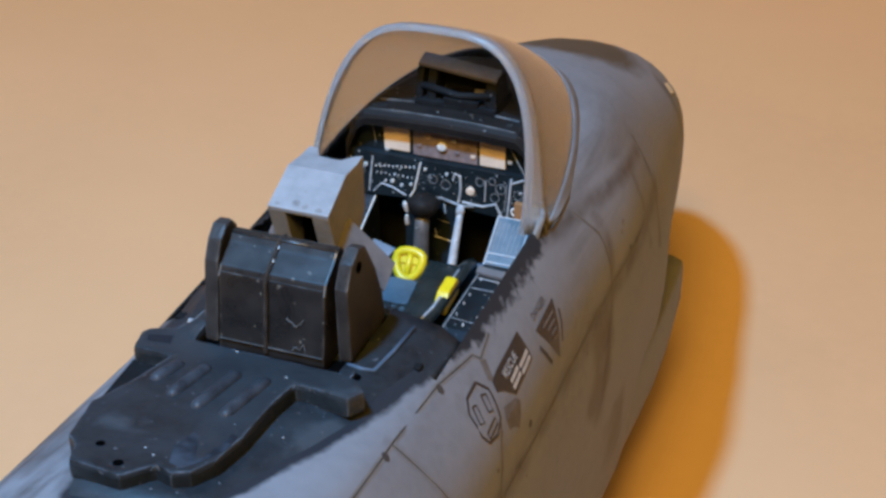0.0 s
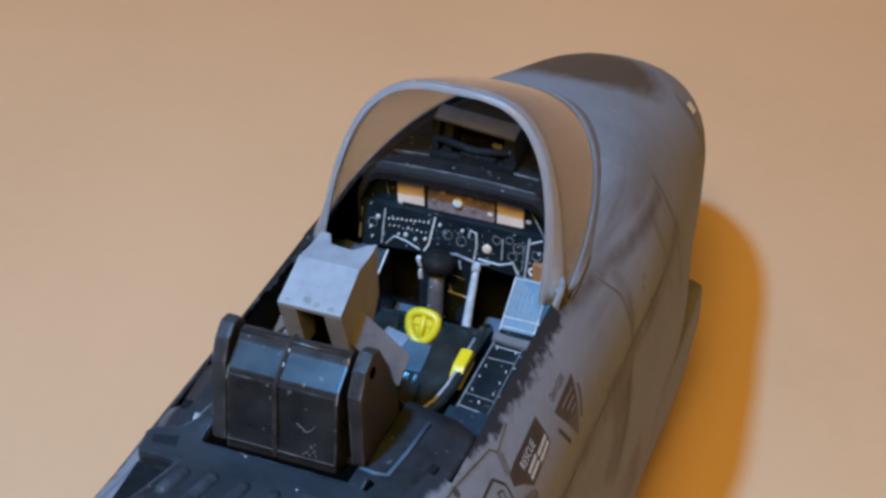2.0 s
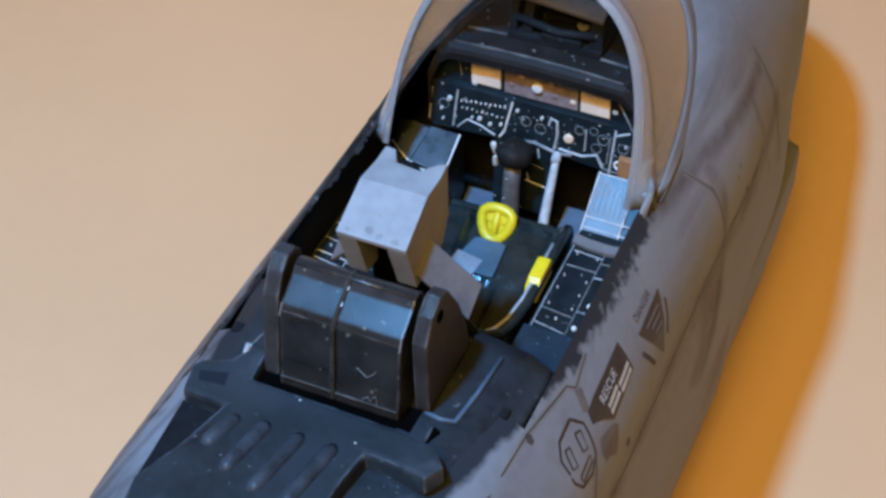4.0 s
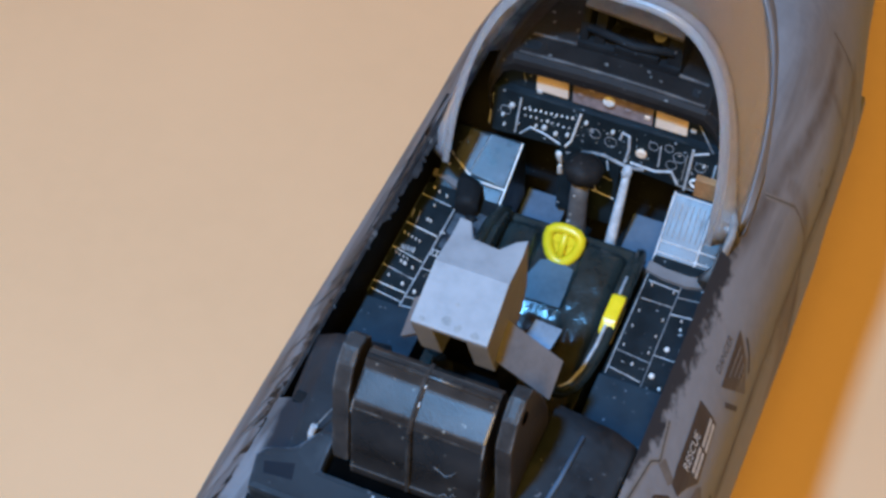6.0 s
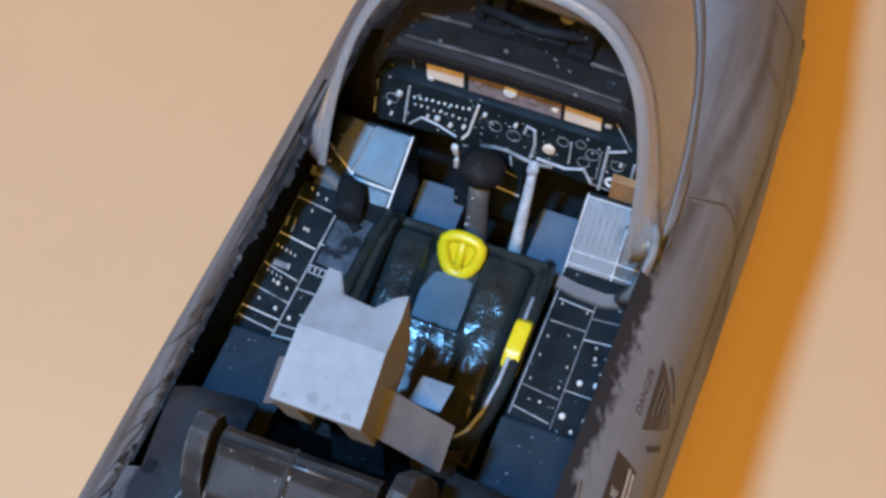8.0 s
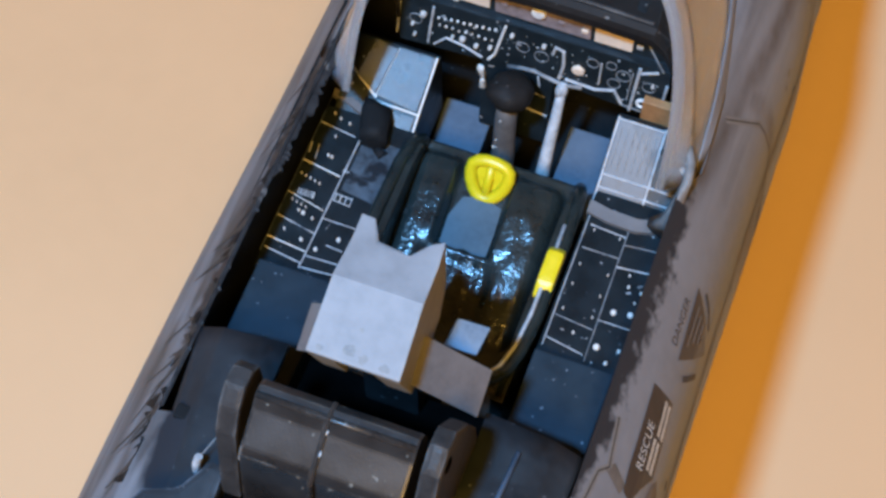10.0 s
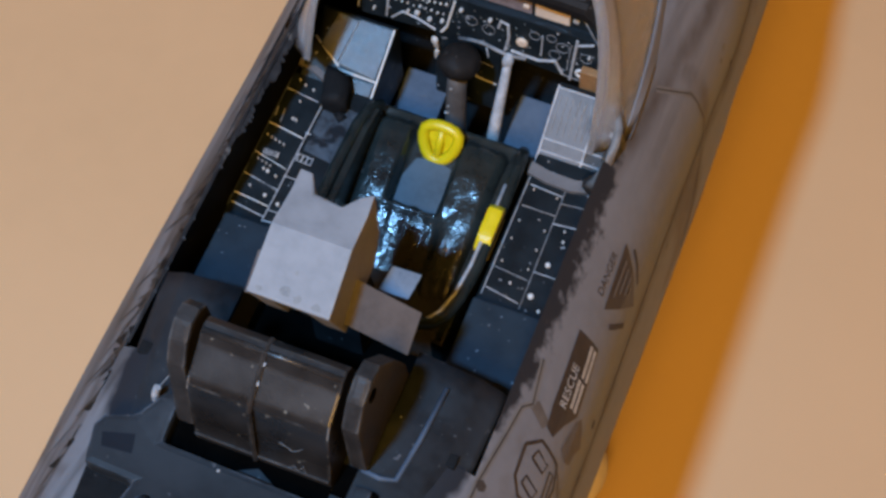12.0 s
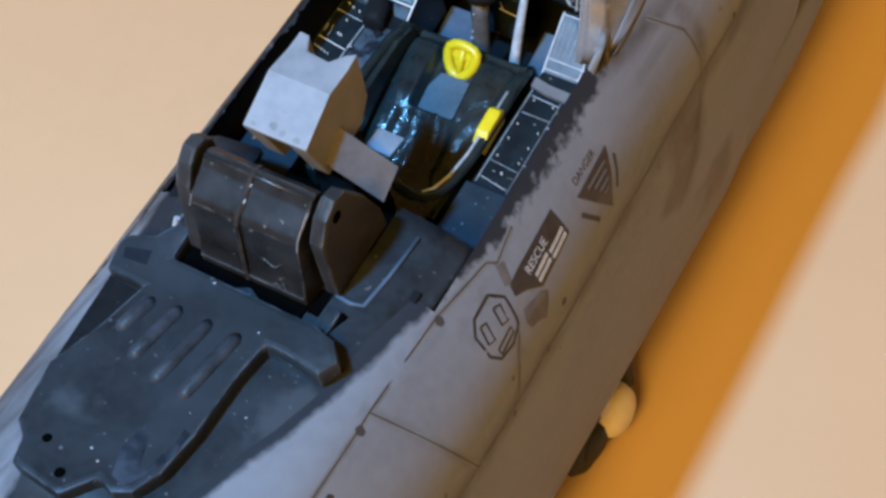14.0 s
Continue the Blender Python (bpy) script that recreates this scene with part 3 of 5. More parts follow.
for y, z in ((-2.3, -1.5), (-8.1, -1.9), (-14.1, -0.5), (9.0, -12.2), (-20.0, -1.2)):
    part("rivet", patch([(y + 0.45 * math.cos(a), z + 0.45 * math.sin(a)) for a in (0, 1.05, 2.1, 3.14, 4.2, 5.25)], 0.05, 2.0), LINE, model)
strip = bmesh.new()
corners = []
for y, f in ((86.4, 0.25), (89.6, 0.35), (89.4, 0.95), (86.2, 0.85)):
    (x0, z0), (x1, z1) = section(y)[4:6]
    corners.append(strip.verts.new((x0 + (x1 - x0) * f + 0.12, y, z0 + (z1 - z0) * f + 0.12)))
strip.faces.new(corners)
part("formation_light", strip, CREAM, model, "pale light strip on the nose")


def brush_mark(y, z, dy, dz, width):
    """One tapered stroke of black paint on the left side."""
    bm = bmesh.new()
    pairs = []
    for n in range(7):
        s = n / 6
        w = width * (1 - s) ** 0.7 + 0.02
        bend = 0.35 * math.sin(s * 3)
        pairs.append((bm.verts.new(side_at(y + dy * s + w, z + dz * s + bend, 0.05, False)), bm.verts.new(side_at(y + dy * s - w, z + dz * s + bend, 0.05, False))))
    for (p, q), (r, s) in zip(pairs, pairs[1:]):
        bm.faces.new((p, q, s, r))
    return bm


random.seed(23)
for n in range(70):
    part("paint_chip", brush_mark(random.uniform(-12, 31), -0.92 - random.random() * 0.5, random.uniform(-1.6, 1.2), random.uniform(-1.7, -0.3), random.uniform(0.2, 0.75)), random.choice((TUB, TUB, HOOD, CAP)), skin)
random.seed(11)
for n in range(40):
    part("brush_mark", brush_mark(random.uniform(-34, 30), -1.0, random.uniform(-6.0, -1.5), random.uniform(-4.2, -0.8), random.uniform(0.15, 0.5)), LINE, skin)
part("stain", patch([(4.4, -7.3), (5.6, -7.6), (7.0, -7.9), (7.7, -8.6), (7.2, -9.8), (6.2, -10.8), (5.2, -9.9), (4.2, -9.6), (3.9, -8.4)], 0.045), SMUDGE, model, "brown oil stain")
random.seed(31)
for n in range(14):
    y, z, r = random.uniform(-14, 46), random.uniform(-17, -9), random.uniform(0.15, 0.4)
    part("rust_spot", patch([(y + r * k * math.cos(g), z + 1.5 * r * k * math.sin(g)) for g, k in [(math.tau * m / 8, random.uniform(0.5, 1.1)) for m in range(8)]], 0.035, 2.0), random.choice((SMUDGE, SMUDGE, WASH, LINE)), skin)
part("stain", patch([(5.1, -2.8), (6.0, -3.4), (5.2, -5.0), (4.4, -4.6)], 0.03), SMUDGE, model, "faded grey square")



# ---- windscreen ----


def hoop_point(a, grow=0.0, ahead=0.0):
    """A point of the windscreen's rear arch; a from 0 (right foot) to 1 (left foot)."""
    t = math.pi * a
    x = 0.24 + (12.14 + grow) * math.copysign(abs(math.cos(t)) ** 0.59, math.cos(t))
    z = -2.0 + (18.07 + grow) * abs(math.sin(t)) ** 0.846
    return Vector((x, 26.95 + 0.41 * z + ahead, z))


def glass_point(a, s, grow):
    """A point of the glass, s from 0 (the arch) to 1 (its elliptical foot on the nose)."""
    c, d = math.cos(math.pi * a), math.sin(math.pi * a)
    foot = Vector(((14.6 + grow) * c, 28.4 + (37.6 + grow) * d, -2.0 - 1.0 * d))
    top = hoop_point(a, grow)
    q = top.lerp(foot, s ** 1.45)
    q.z += ((top.z - foot.z) * (s ** 1.45 - s ** 1.75)) * d
    q.x += 0.3 * math.sin(math.pi * s) * c
    return q


def screen_rows(grow, first=0.0):
    return [[glass_point(i / 40, first + (1 - first) * j / 18, grow) for i in range(41)] for j in range(19)]


def band_row(width, grow):
    """A row on the glass at that share of the band's width, which is narrower at the crown."""
    row = []
    for i in range(61):
        a = i / 60
        reach = (glass_point(a, 1.0, grow) - hoop_point(a, grow)).length
        row.append(glass_point(a, min(1.0, width * (1.7 + 1.0 * abs(math.cos(math.pi * a))) / reach) ** (1 / 1.45), grow))
    return row


def shell(outer, inner):
    bm = bmesh.new()
    a = [[bm.verts.new(p) for p in row] for row in outer]
    b = [[bm.verts.new(p) for p in row] for row in inner]
    for grid in (a, b):
        for r, q in zip(grid, grid[1:]):
            for k in range(len(r) - 1):
                bm.faces.new((r[k], r[k + 1], q[k + 1], q[k]))
    n = len(a[0])
    for k in range(n - 1):
        bm.faces.new((a[0][k], a[0][k + 1], b[0][k + 1], b[0][k]))
        bm.faces.new((a[-1][k], a[-1][k + 1], b[-1][k + 1], b[-1][k]))
    for r, q, r2, q2 in zip(a, b, a[1:], b[1:]):
        bm.faces.new((r[0], r2[0], q2[0], q[0]))
        bm.faces.new((r[-1], r2[-1], q2[-1], q[-1]))
    return bm


windscreen = part("windscreen", shell(screen_rows(0.0, 0.02), screen_rows(-0.45, 0.02)), GLASS, model, "clear curved plastic windscreen", smooth=True)
# the painted rear arch: a rim and a band that overlaps the glass
rim_rows = []
for inner, ahead in ((True, -0.12), (False, -0.12), (False, 0.25), (True, 0.25)):
    rim_rows.append([hoop_point(i / 60, -0.45 if inner else 0.12, ahead) for i in range(61)])
rim_rows.append(rim_rows[0])
part("arch_rim", sheet(rim_rows), FROST, windscreen, "pale grey rear edge of the windscreen", smooth=True)
g = screen_rows(0.1)
h = screen_rows(0.02)
band_rows = [band_row(w, 0.14) for w in (0.0, 0.25, 0.5, 0.75, 1.0)]
part("arch_band", shell(band_rows, [band_row(w, 0.04) for w in (0.0, 0.25, 0.5, 0.75, 1.0)]), FROST, windscreen, "frosted grey band along the windscreen's rear arch", smooth=True)
part("sill_frame", shell([[p.copy() for p in r] for r in g[14:]], [[p.copy() for p in r] for r in h[14:]]), SKIN, windscreen, "grey painted foot of the windscreen", smooth=True)

# ---- cockpit tub ----
tub = part("cockpit_tub", box(-15.0, 15.0, -3.0, 41.0, -18.0, -17.0, 0), TUB, model, "matt black cockpit interior")
for name, b in (("tub_wall", (14.2, 14.7, -1.4, 34.0, -17.0, -3.2)), ("tub_wall", (-15.0, -14.3, -1.4, 34.0, -17.0, -2.6)), ("bulkhead", (-12.5, 12.5, 40.0, 41.0, -17.0, -1.5)), ("bulkhead", (-12.4, 12.4, -2.4, -1.4, -17.0, 0.3))):
    part(name, box(*b, 0.1), TUB, tub)
part("footwell_floor", prism([(28.0, -14.6), (34.6, -13.0), (34.6, -17.0), (28.0, -17.0)], "x", -7.0, -3.0), BLUE, tub, "blue-grey footwell floor")
part("footwell_floor", prism([(28.4, -14.4), (35.2, -12.6), (35.2, -17.0), (28.4, -17.0)], "x", 3.2, 7.3), BLUE, tub, "blue-grey footwell floor")
part("side_panel", box(8.8, 13.4, 33.3, 34.0, -7.0, -3.0, 0.1), TAN, tub, "tan brown panel behind the console box")
part("shelf", box(-13.4, -7.6, 3.0, 13.0, -9.0, -6.0), WELL, tub, "dark blue flat shelf behind the console")
part("shelf", box(7.6, 13.4, 3.0, 13.2, -9.0, -6.0), WELL, tub, "dark blue flat shelf behind the console")

# a ragged lip of paint along the left sill
lip_rows = [[], []]
for n in range(176):
    y = -1.6 + 0.2 * n
    w = 0.8 * min(1.0, max(0.0, (y - 15.0) / 11.0)) + 0.35 * noise.noise(Vector((y * 0.37, 4.0, 0.3))) + 0.35 * noise.noise(Vector((y * 1.9, 9.0, 0.7))) + 0.3 * noise.noise(Vector((y * 5.3, 2.0, 0.1)))
    lip_rows[0].append(Vector((-13.9, y, -0.95)))
    lip_rows[1].append(Vector((-13.7 + max(0.08, w), y, -0.92 - 0.3 * max(0.0, w))))
part("sill_lip", shell(lip_rows, [[p + Vector((0, 0, -0.15)) for p in row] for row in lip_rows]), SILL, tub, "ragged black paint lip on the sill")

# ---- consoles ----
for side, x0, x1 in ((1, 7.5, 14.0), (-1, -14.0, -6.6)):
    con = part("side_console", box(x0, x1, 13.0, 27.5, -13.0, -7.3, 0.2), CONSOLE, model, "black side console with white-edged switch panels")
    if side > 0:
        marks = [((7.7, 25.3), (7.8, 14.2)), ((10.8, 25.2), (11.0, 14.0)), ((8.0, 24.6), (10.8, 24.4)), ((8.0, 22.6), (10.8, 22.6)), ((7.9, 16.8), (10.8, 16.5)), ((7.9, 14.9), (10.8, 14.4)), ((10.9, 23.8), (13.8, 24.1)), ((10.9, 21.9), (13.8, 22.2)), ((10.9, 17.4), (13.4, 17.4))]
        knobs = [(11.8, 18.3, 0.32), (13.0, 18.5, 0.32), (11.5, 15.3, 0.36), (13.1, 15.5, 0.2), (12.2, 20.6, 0.16), (13.2, 20.4, 0.16), (12.5, 14.3, 0.2), (9.6, 15.8, 0.14), (12.0, 21.5, 0.12), (13.0, 19.5, 0.12), (8.3, 19.5, 0.1), (8.3, 21.2, 0.1), (10.5, 19.2, 0.1), (10.5, 21.0, 0.1), (8.3, 17.4, 0.1), (10.5, 17.4, 0.1), (8.4, 24.2, 0.09), (10.4, 24.1, 0.09)]
    else:
        marks = [((-14.0, 28.4), (-14.0, 14.2)), ((-14.0, 25.9), (-11.0, 25.5)), ((-14.0, 22.4), (-10.8, 21.9)), ((-10.8, 22.5), (-7.7, 22.4)), ((-14.0, 19.5), (-10.9, 18.8)), ((-14.0, 17.4), (-10.8, 16.8)), ((-14.0, 15.5), (-10.9, 15.2)), ((-13.8, 14.6), (-10.8, 14.2)), ((-10.8, 18.2), (-8.1, 18.2)), ((-9.6, 16.2), (-8.3, 16.1)), ((-10.8, 14.9), (-8.2, 15.0)), ((-10.7, 13.9), (-8.1, 14.1)), ((-10.6, 25.3), (-10.8, 13.8))]
        # small printed signs: two strokes, a ladder, a comb, dotted rows
        marks += [((-13.9, 24.0), (-13.8, 23.1)), ((-13.3, 24.0), (-13.15, 22.7)), ((-10.6, 20.5), (-9.2, 20.4)), ((-10.6, 19.9), (-9.2, 19.8))]
        marks += [((-10.5 + 0.42 * n, 20.5), (-10.5 + 0.42 * n, 19.85)) for n in range(4)]
        marks += [((-13.3 + 0.2 * n, 20.0), (-13.25 + 0.2 * n, 19.5)) for n in range(7)]
        knobs = [(-12.3, 23.3, 0.15), (-12.0, 23.25, 0.15), (-12.6, 18.2, 0.14), (-12.2, 18.1, 0.22), (-11.4, 17.9, 0.14), (-11.5, 16.0, 0.2), (-8.9, 16.9, 0.24), (-10.2, 15.6, 0.22), (-12.6, 26.6, 0.13), (-11.8, 26.4, 0.13), (-13.2, 26.9, 0.13), (-12.4, 25.0, 0.1), (-13.0, 16.4, 0.12)]
        knobs += [(-13.6 + 0.4 * n, 21.2 - 0.1 * n, 0.1) for n in range(5)] + [(-13.4 + 0.4 * n, 18.9 - 0.1 * n, 0.08) for n in range(4)]
    for a, b in marks:
        part("panel_edge", tube([(*a, -7.28), (*b, -7.28)], random.uniform(0.035, 0.06), 6), SCUFF if a[0] == b[0] == -14.0 else random.choice((SILVER, SILVER, WHITE) if side < 0 else (SILVER, MARK, SILVER)), con)
    for x, y, r in knobs:
        r *= 0.68
        part("switch", lathe([(r, 0), (r, 0.22), (r * 0.6, 0.34)], (x, y, -7.35), (0, 0, 1), 10), WHITE, con)
part("scuffed_panel", hull8([(-10.3, 20.9, -7.29), (-7.1, 20.5, -7.29), (-7.1, 25.6, -7.29), (-10.3, 26.0, -7.29)], 0.06, 0.0), SCUFF, con, "scuffed blue-black panel")
band = ((-14.0, 28.6, -7.1), (-12.6, 28.3, -7.05), (-11.0, 27.6, -7.0))
part("console_band", shell([[Vector((x, y - 0.3, z)) for x, y, z in band], [Vector((x, y + 0.3, z + 0.1)) for x, y, z in band]], [[Vector((x, y - 0.3, z - 0.4)) for x, y, z in band], [Vector((x, y + 0.3, z - 0.4)) for x, y, z in band]]), PLATE, con, "worn grey band across the console")
# raised boxes ahead of the consoles
rbox = part("console_box", prism([(26.6, -8.4), (32.2, -4.4), (33.0, -4.8), (33.0, -12.0), (26.6, -12.0)], "x", 7.3, 14.0, 0.2), CONSOLE, model, "black raised console box with pale worn panel")
part("worn_panel", hull8([(7.6, 27.6, -7.5), (11.0, 27.6, -7.5), (11.0, 32.2, -4.22), (7.6, 32.2, -4.22)], 0.15, 0.05), WORN, rbox, "pale dry-brushed panel")
band = ((7.4, 26.0, -7.1), (9.0, 25.6, -7.0), (11.2, 25.5, -6.95), (12.8, 25.9, -6.9), (14.0, 26.5, -6.6))
part("console_band", shell([[Vector((x, y - 0.55, z)) for x, y, z in band], [Vector((x, y + 0.45, z + 0.15)) for x, y, z in band]], [[Vector((x, y - 0.55, z - 0.6)) for x, y, z in band], [Vector((x, y + 0.45, z - 0.6)) for x, y, z in band]]), PLATE, rbox, "curved grey band across the console")
lbox = part("console_box", prism([(26.6, -8.0), (28.6, -6.9), (33.0, -4.95), (33.6, -5.6), (33.6, -13.0), (26.6, -13.0)], "x", -13.6, -7.0, 0.25), CONSOLE, model, "black raised console box with pale worn top")


def on_box(x, y, lift=0.12):
    return (x, y, (-8.0 + (y - 26.6) * 0.55 if y < 28.6 else -6.9 + (y - 28.6) * 0.443) + lift)


part("worn_panel", hull8([on_box(*q, 0.12 + 0.14 * (-7.2 - q[0])) for q in ((-10.6, 28.9), (-7.3, 28.8), (-7.2, 32.8), (-10.0, 32.6))], 0.12, 0.05), FACET, lbox, "pale blue worn facet")
part("worn_panel", hull8([on_box(*q, 0.12 + 0.14 * (-10.2 - q[0])) for q in ((-12.6, 30.0), (-10.8, 29.2), (-10.2, 32.6), (-12.0, 32.8))], 0.12, 0.05), FACET, lbox, "pale blue worn facet")
part("worn_panel", hull8([on_box(*q) for q in ((-8.8, 27.0), (-7.4, 26.9), (-7.3, 28.4), (-9.2, 28.4))], 0.1, 0.03), FACET, lbox, "pale blue worn facet")
for a, b in (((-10.7, 28.9), (-10.05, 32.7)), ((-13.3, 30.6), (-10.6, 28.9)), ((-10.6, 28.7), (-7.15, 28.6)), ((-7.12, 26.9), (-7.1, 32.8)), ((-8.9, 26.8), (-7.2, 26.7))):
    part("panel_edge", tube([on_box(*a, 0.2), on_box(*b, 0.2)], 0.09, 6), WHITE, lbox)
grip_shape = box(-10.9, -8.7, 25.0, 28.2, -8.0, -5.4, 0.85)
for v in grip_shape.verts:
    v.co += Vector(noise.noise_vector(v.co * 0.7)) * 0.35
    v.co.x -= 0.25 * (v.co.y - 26.6)
throttle = part("throttle", grip_shape, TUB, model, "black rounded throttle grip", smooth=True)
part("throttle_lever", tube([(-9.4, 25.6, -8.2), (-9.0, 25.0, -7.4), (-8.4, 24.6, -7.2)], 0.45, 8), TUB, throttle, smooth=True)

for n in range(6):
    x = 7.95 + n * 0.52
    part("grille_bar", tube([(x, 29.0, -6.3), (x, 31.6, -4.47)], 0.055, 6), MARK, rbox)
for y, z in ((27.8, -7.2), (28.6, -6.6), (32.1, -4.15)):
    part("panel_edge", tube([(7.6, y, z), (11.0, y, z), (13.6, y, z - 0.1)], 0.09, 6), SILVER, rbox)
for x in (7.5, 11.1):
    part("panel_edge", tube([(x, 26.8, -7.9), (x, 32.3, -4.1)], 0.1, 6), SILVER, rbox)
hinge = part("hinge", tube([(12.6, 25.6, -6.6), (13.4, 25.0, -4.2), (13.7, 25.3, -2.0), (13.9, 26.6, -0.8), (13.7, 28.2, -0.4), (13.2, 29.6, -0.2)], 0.75, 10, taper=0.35), DIRT, model, "worn grey hinge fitting on the sill", smooth=True)
for v in hinge.data.vertices:
    v.co += Vector(noise.noise_vector(v.co * 700)) * 0.0008
part("hinge_arm", tube([(13.7, 27.4, -0.9), (12.6, 28.4, -1.4), (11.6, 29.4, -2.4)], 0.3, 8), DIRT, hinge, smooth=True)

# ---- instrument panel ----


def panel_y(z):
    """The panel's face: the lower half leans towards the seat, the upper half lies back under the hood."""
    return 34.7 + 0.14 * (z + 0.6) if z < -0.45 else 35.5


panel_shape = prism([(-10.6, -5.6), (-4.0, -5.2), (-3.8, -12.6), (1.6, -12.6), (1.8, -5.2), (10.2, -5.8), (10.4, -0.8), (10.3, -0.46), (-10.7, -0.46), (-10.8, -0.8)], "y", 0.0, 1.2, 0.1)
for v in panel_shape.verts:
    v.co.y += panel_y(v.co.z)
panel = part("instrument_panel", panel_shape, CONSOLE, model, "black instrument panel with displays and white dial markings")
part("upper_panel", prism([(-10.6, -0.6), (10.3, -0.6), (7.6, 4.8), (-8.4, 4.8)], "y", 35.5, 36.5, 0.1), CONSOLE, panel)


def on_panel(name, x0, x1, z0, z1, mat, out=0.35, bevel=0.08, label=""):
    return part(name, box(x0, x1, 35.5 - out, 35.6, z0, z1, bevel), mat, panel, label)


on_panel("display", -6.9, -3.9, -0.1, 3.2, SCREEN, 0.2, label="pale glossy display screen")
on_panel("display", 4.2, 7.1, -0.2, 2.9, SCREEN, 0.2, label="pale glossy display screen")
on_panel("upfront_control", -3.5, 3.9, -0.3, 3.2, PURPLE, 0.15, label="dark glossy control block")
part("dial", lathe([(0.55, 0), (0.55, 0.3), (0.4, 0.4)], (-0.1, 35.4, 1.3), (0, -1, 0), 14), WHITE, panel)


def panel_tube(name, pts, r, mat=SILVER):
    part(name, tube([(x, panel_y(z) - 0.06, z) for x, z in pts], r, 6), mat, panel)


# printed borders of the instrument groups
for pts, r, mat in (([(-10.7, -1.3), (-10.9, -4.9)], 0.09, SILVER), ([(-8.0, -0.9), (-8.15, -3.0), (-8.3, -5.0)], 0.1, SILVER), ([(-7.9, -5.0), (-6.9, -3.9), (-5.6, -4.2), (-4.0, -4.8)], 0.09, SILVER),
                    ([(-2.4, -0.7), (-3.0, -4.1), (-3.5, -4.9)], 0.11, WHITE), ([(1.4, -2.2), (1.6, -1.3), (2.2, -1.5), (2.4, -3.0), (2.1, -4.6)], 0.13, SILVER), ([(5.2, -1.5), (5.2, -3.8)], 0.07, SILVER),
                    ([(8.0, -0.8), (7.8, -5.6)], 0.13, SILVER), ([(7.6, -1.6), (7.45, -4.6)], 0.06, MARK), ([(8.2, -1.3), (9.4, -0.7)], 0.11, SILVER), ([(10.2, -1.8), (10.0, -5.2)], 0.11, SILVER),
                    ([(2.6, -4.4), (5.0, -4.5), (6.4, -4.0), (7.1, -5.2)], 0.13, SILVER), ([(7.1, -5.3), (9.9, -5.5)], 0.06, MARK),
                    ([(-0.5, -9.0), (1.6, -9.3)], 0.08, SILVER), ([(-0.4, -8.1), (-0.2, -8.9)], 0.07, SILVER), ([(0.5, -5.1), (0.7, -6.1)], 0.08, SILVER), ([(-0.2, -6.9), (1.2, -7.2)], 0.05, MARK), ([(-8.3, 2.6), (-8.0, 0.4)], 0.06, MARK), ([(7.5, 2.8), (9.8, -0.6)], 0.07, MARK)):
    panel_tube("bezel_line", [(x + random.uniform(-0.05, 0.05), z + random.uniform(-0.05, 0.05)) for x, z in pts], r, mat)
for n in range(10):
    part("gauge_mark", lathe([(0.1, 0), (0.1, 0.15)], (-7.6 + n * 0.5, panel_y(-1.7), -2.0 + 0.07 * n + random.uniform(-0.06, 0.06)), (0, -1, 0), 8), WHITE, panel)
for n in range(9):
    part("gauge_mark", lathe([(0.085, 0), (0.085, 0.15)], (-7.5 + n * 0.52, panel_y(-2.6), -2.7 + random.uniform(-0.08, 0.08)), (0, -1, 0), 8), random.choice((WHITE, SOFTWHITE)), panel)
for x, z, r in ((-5.6, -3.4, 0.24), (-4.5, -3.7, 0.18), (-3.4, -3.4, 0.16), (-8.8, -2.0, 0.26), (-1.8, -1.4, 0.17), (0.7, -1.5, 0.17), (-9.6, -3.3, 0.14), (-9.4, -4.4, 0.12), (9.2, -2.2, 0.12), (-6.4, -3.5, 0.13)):
    part("knob", lathe([(r, 0), (r, 0.25), (r * 0.7, 0.36)], (x, panel_y(z), z), (0, -1, 0), 12), SOFTWHITE, panel)
part("dial", lathe([(0.5, 0), (0.5, 0.2), (0.36, 0.28)], (3.5, panel_y(-3.0), -3.0), (0, -1, 0), 14), SCREEN, panel, "pale brass-toned dial face")
for n in range(64):
    x, z = random.uniform(-9.8, 9.6), random.uniform(-5.0, -0.8)
    if -3.6 < x < 1.6 and z < -4.6:
        continue
    w = random.choice((0.05, 0.06, 0.08, 0.12, 0.2))
    part("print_mark", box(x, x + w, panel_y(z) - 0.05, panel_y(z) + 0.08, z, z + random.choice((0.06, 0.08, 0.14)), 0), random.choice((SILVER, MARK, SOFTWHITE)), panel)
for x, z, r in ((6.9, -2.2, 0.55), (4.5, -1.8, 0.45), (5.9, -1.5, 0.4), (6.3, -3.3, 0.5), (8.9, -2.6, 0.5), (-9.4, -2.8, 0.5), (0.6, -2.8, 0.55), (-0.9, -2.4, 0.5)):
    part("dial_ring", tube([(x + r * math.cos(a), panel_y(z + r * math.sin(a)) - 0.05, z + r * math.sin(a)) for a in [math.tau * k / 16 for k in range(16)]], 0.04, 5, closed=True), MARK, panel)
part("dial_ring", tube([(8.7 + 0.45 * math.cos(a), panel_y(-4.5) - 0.08, -4.5 + 0.45 * math.sin(a)) for a in [0.35 * math.pi + 1.7 * math.pi * k / 14 for k in range(15)]], 0.13, 6), WHITE, panel, "open white ring")
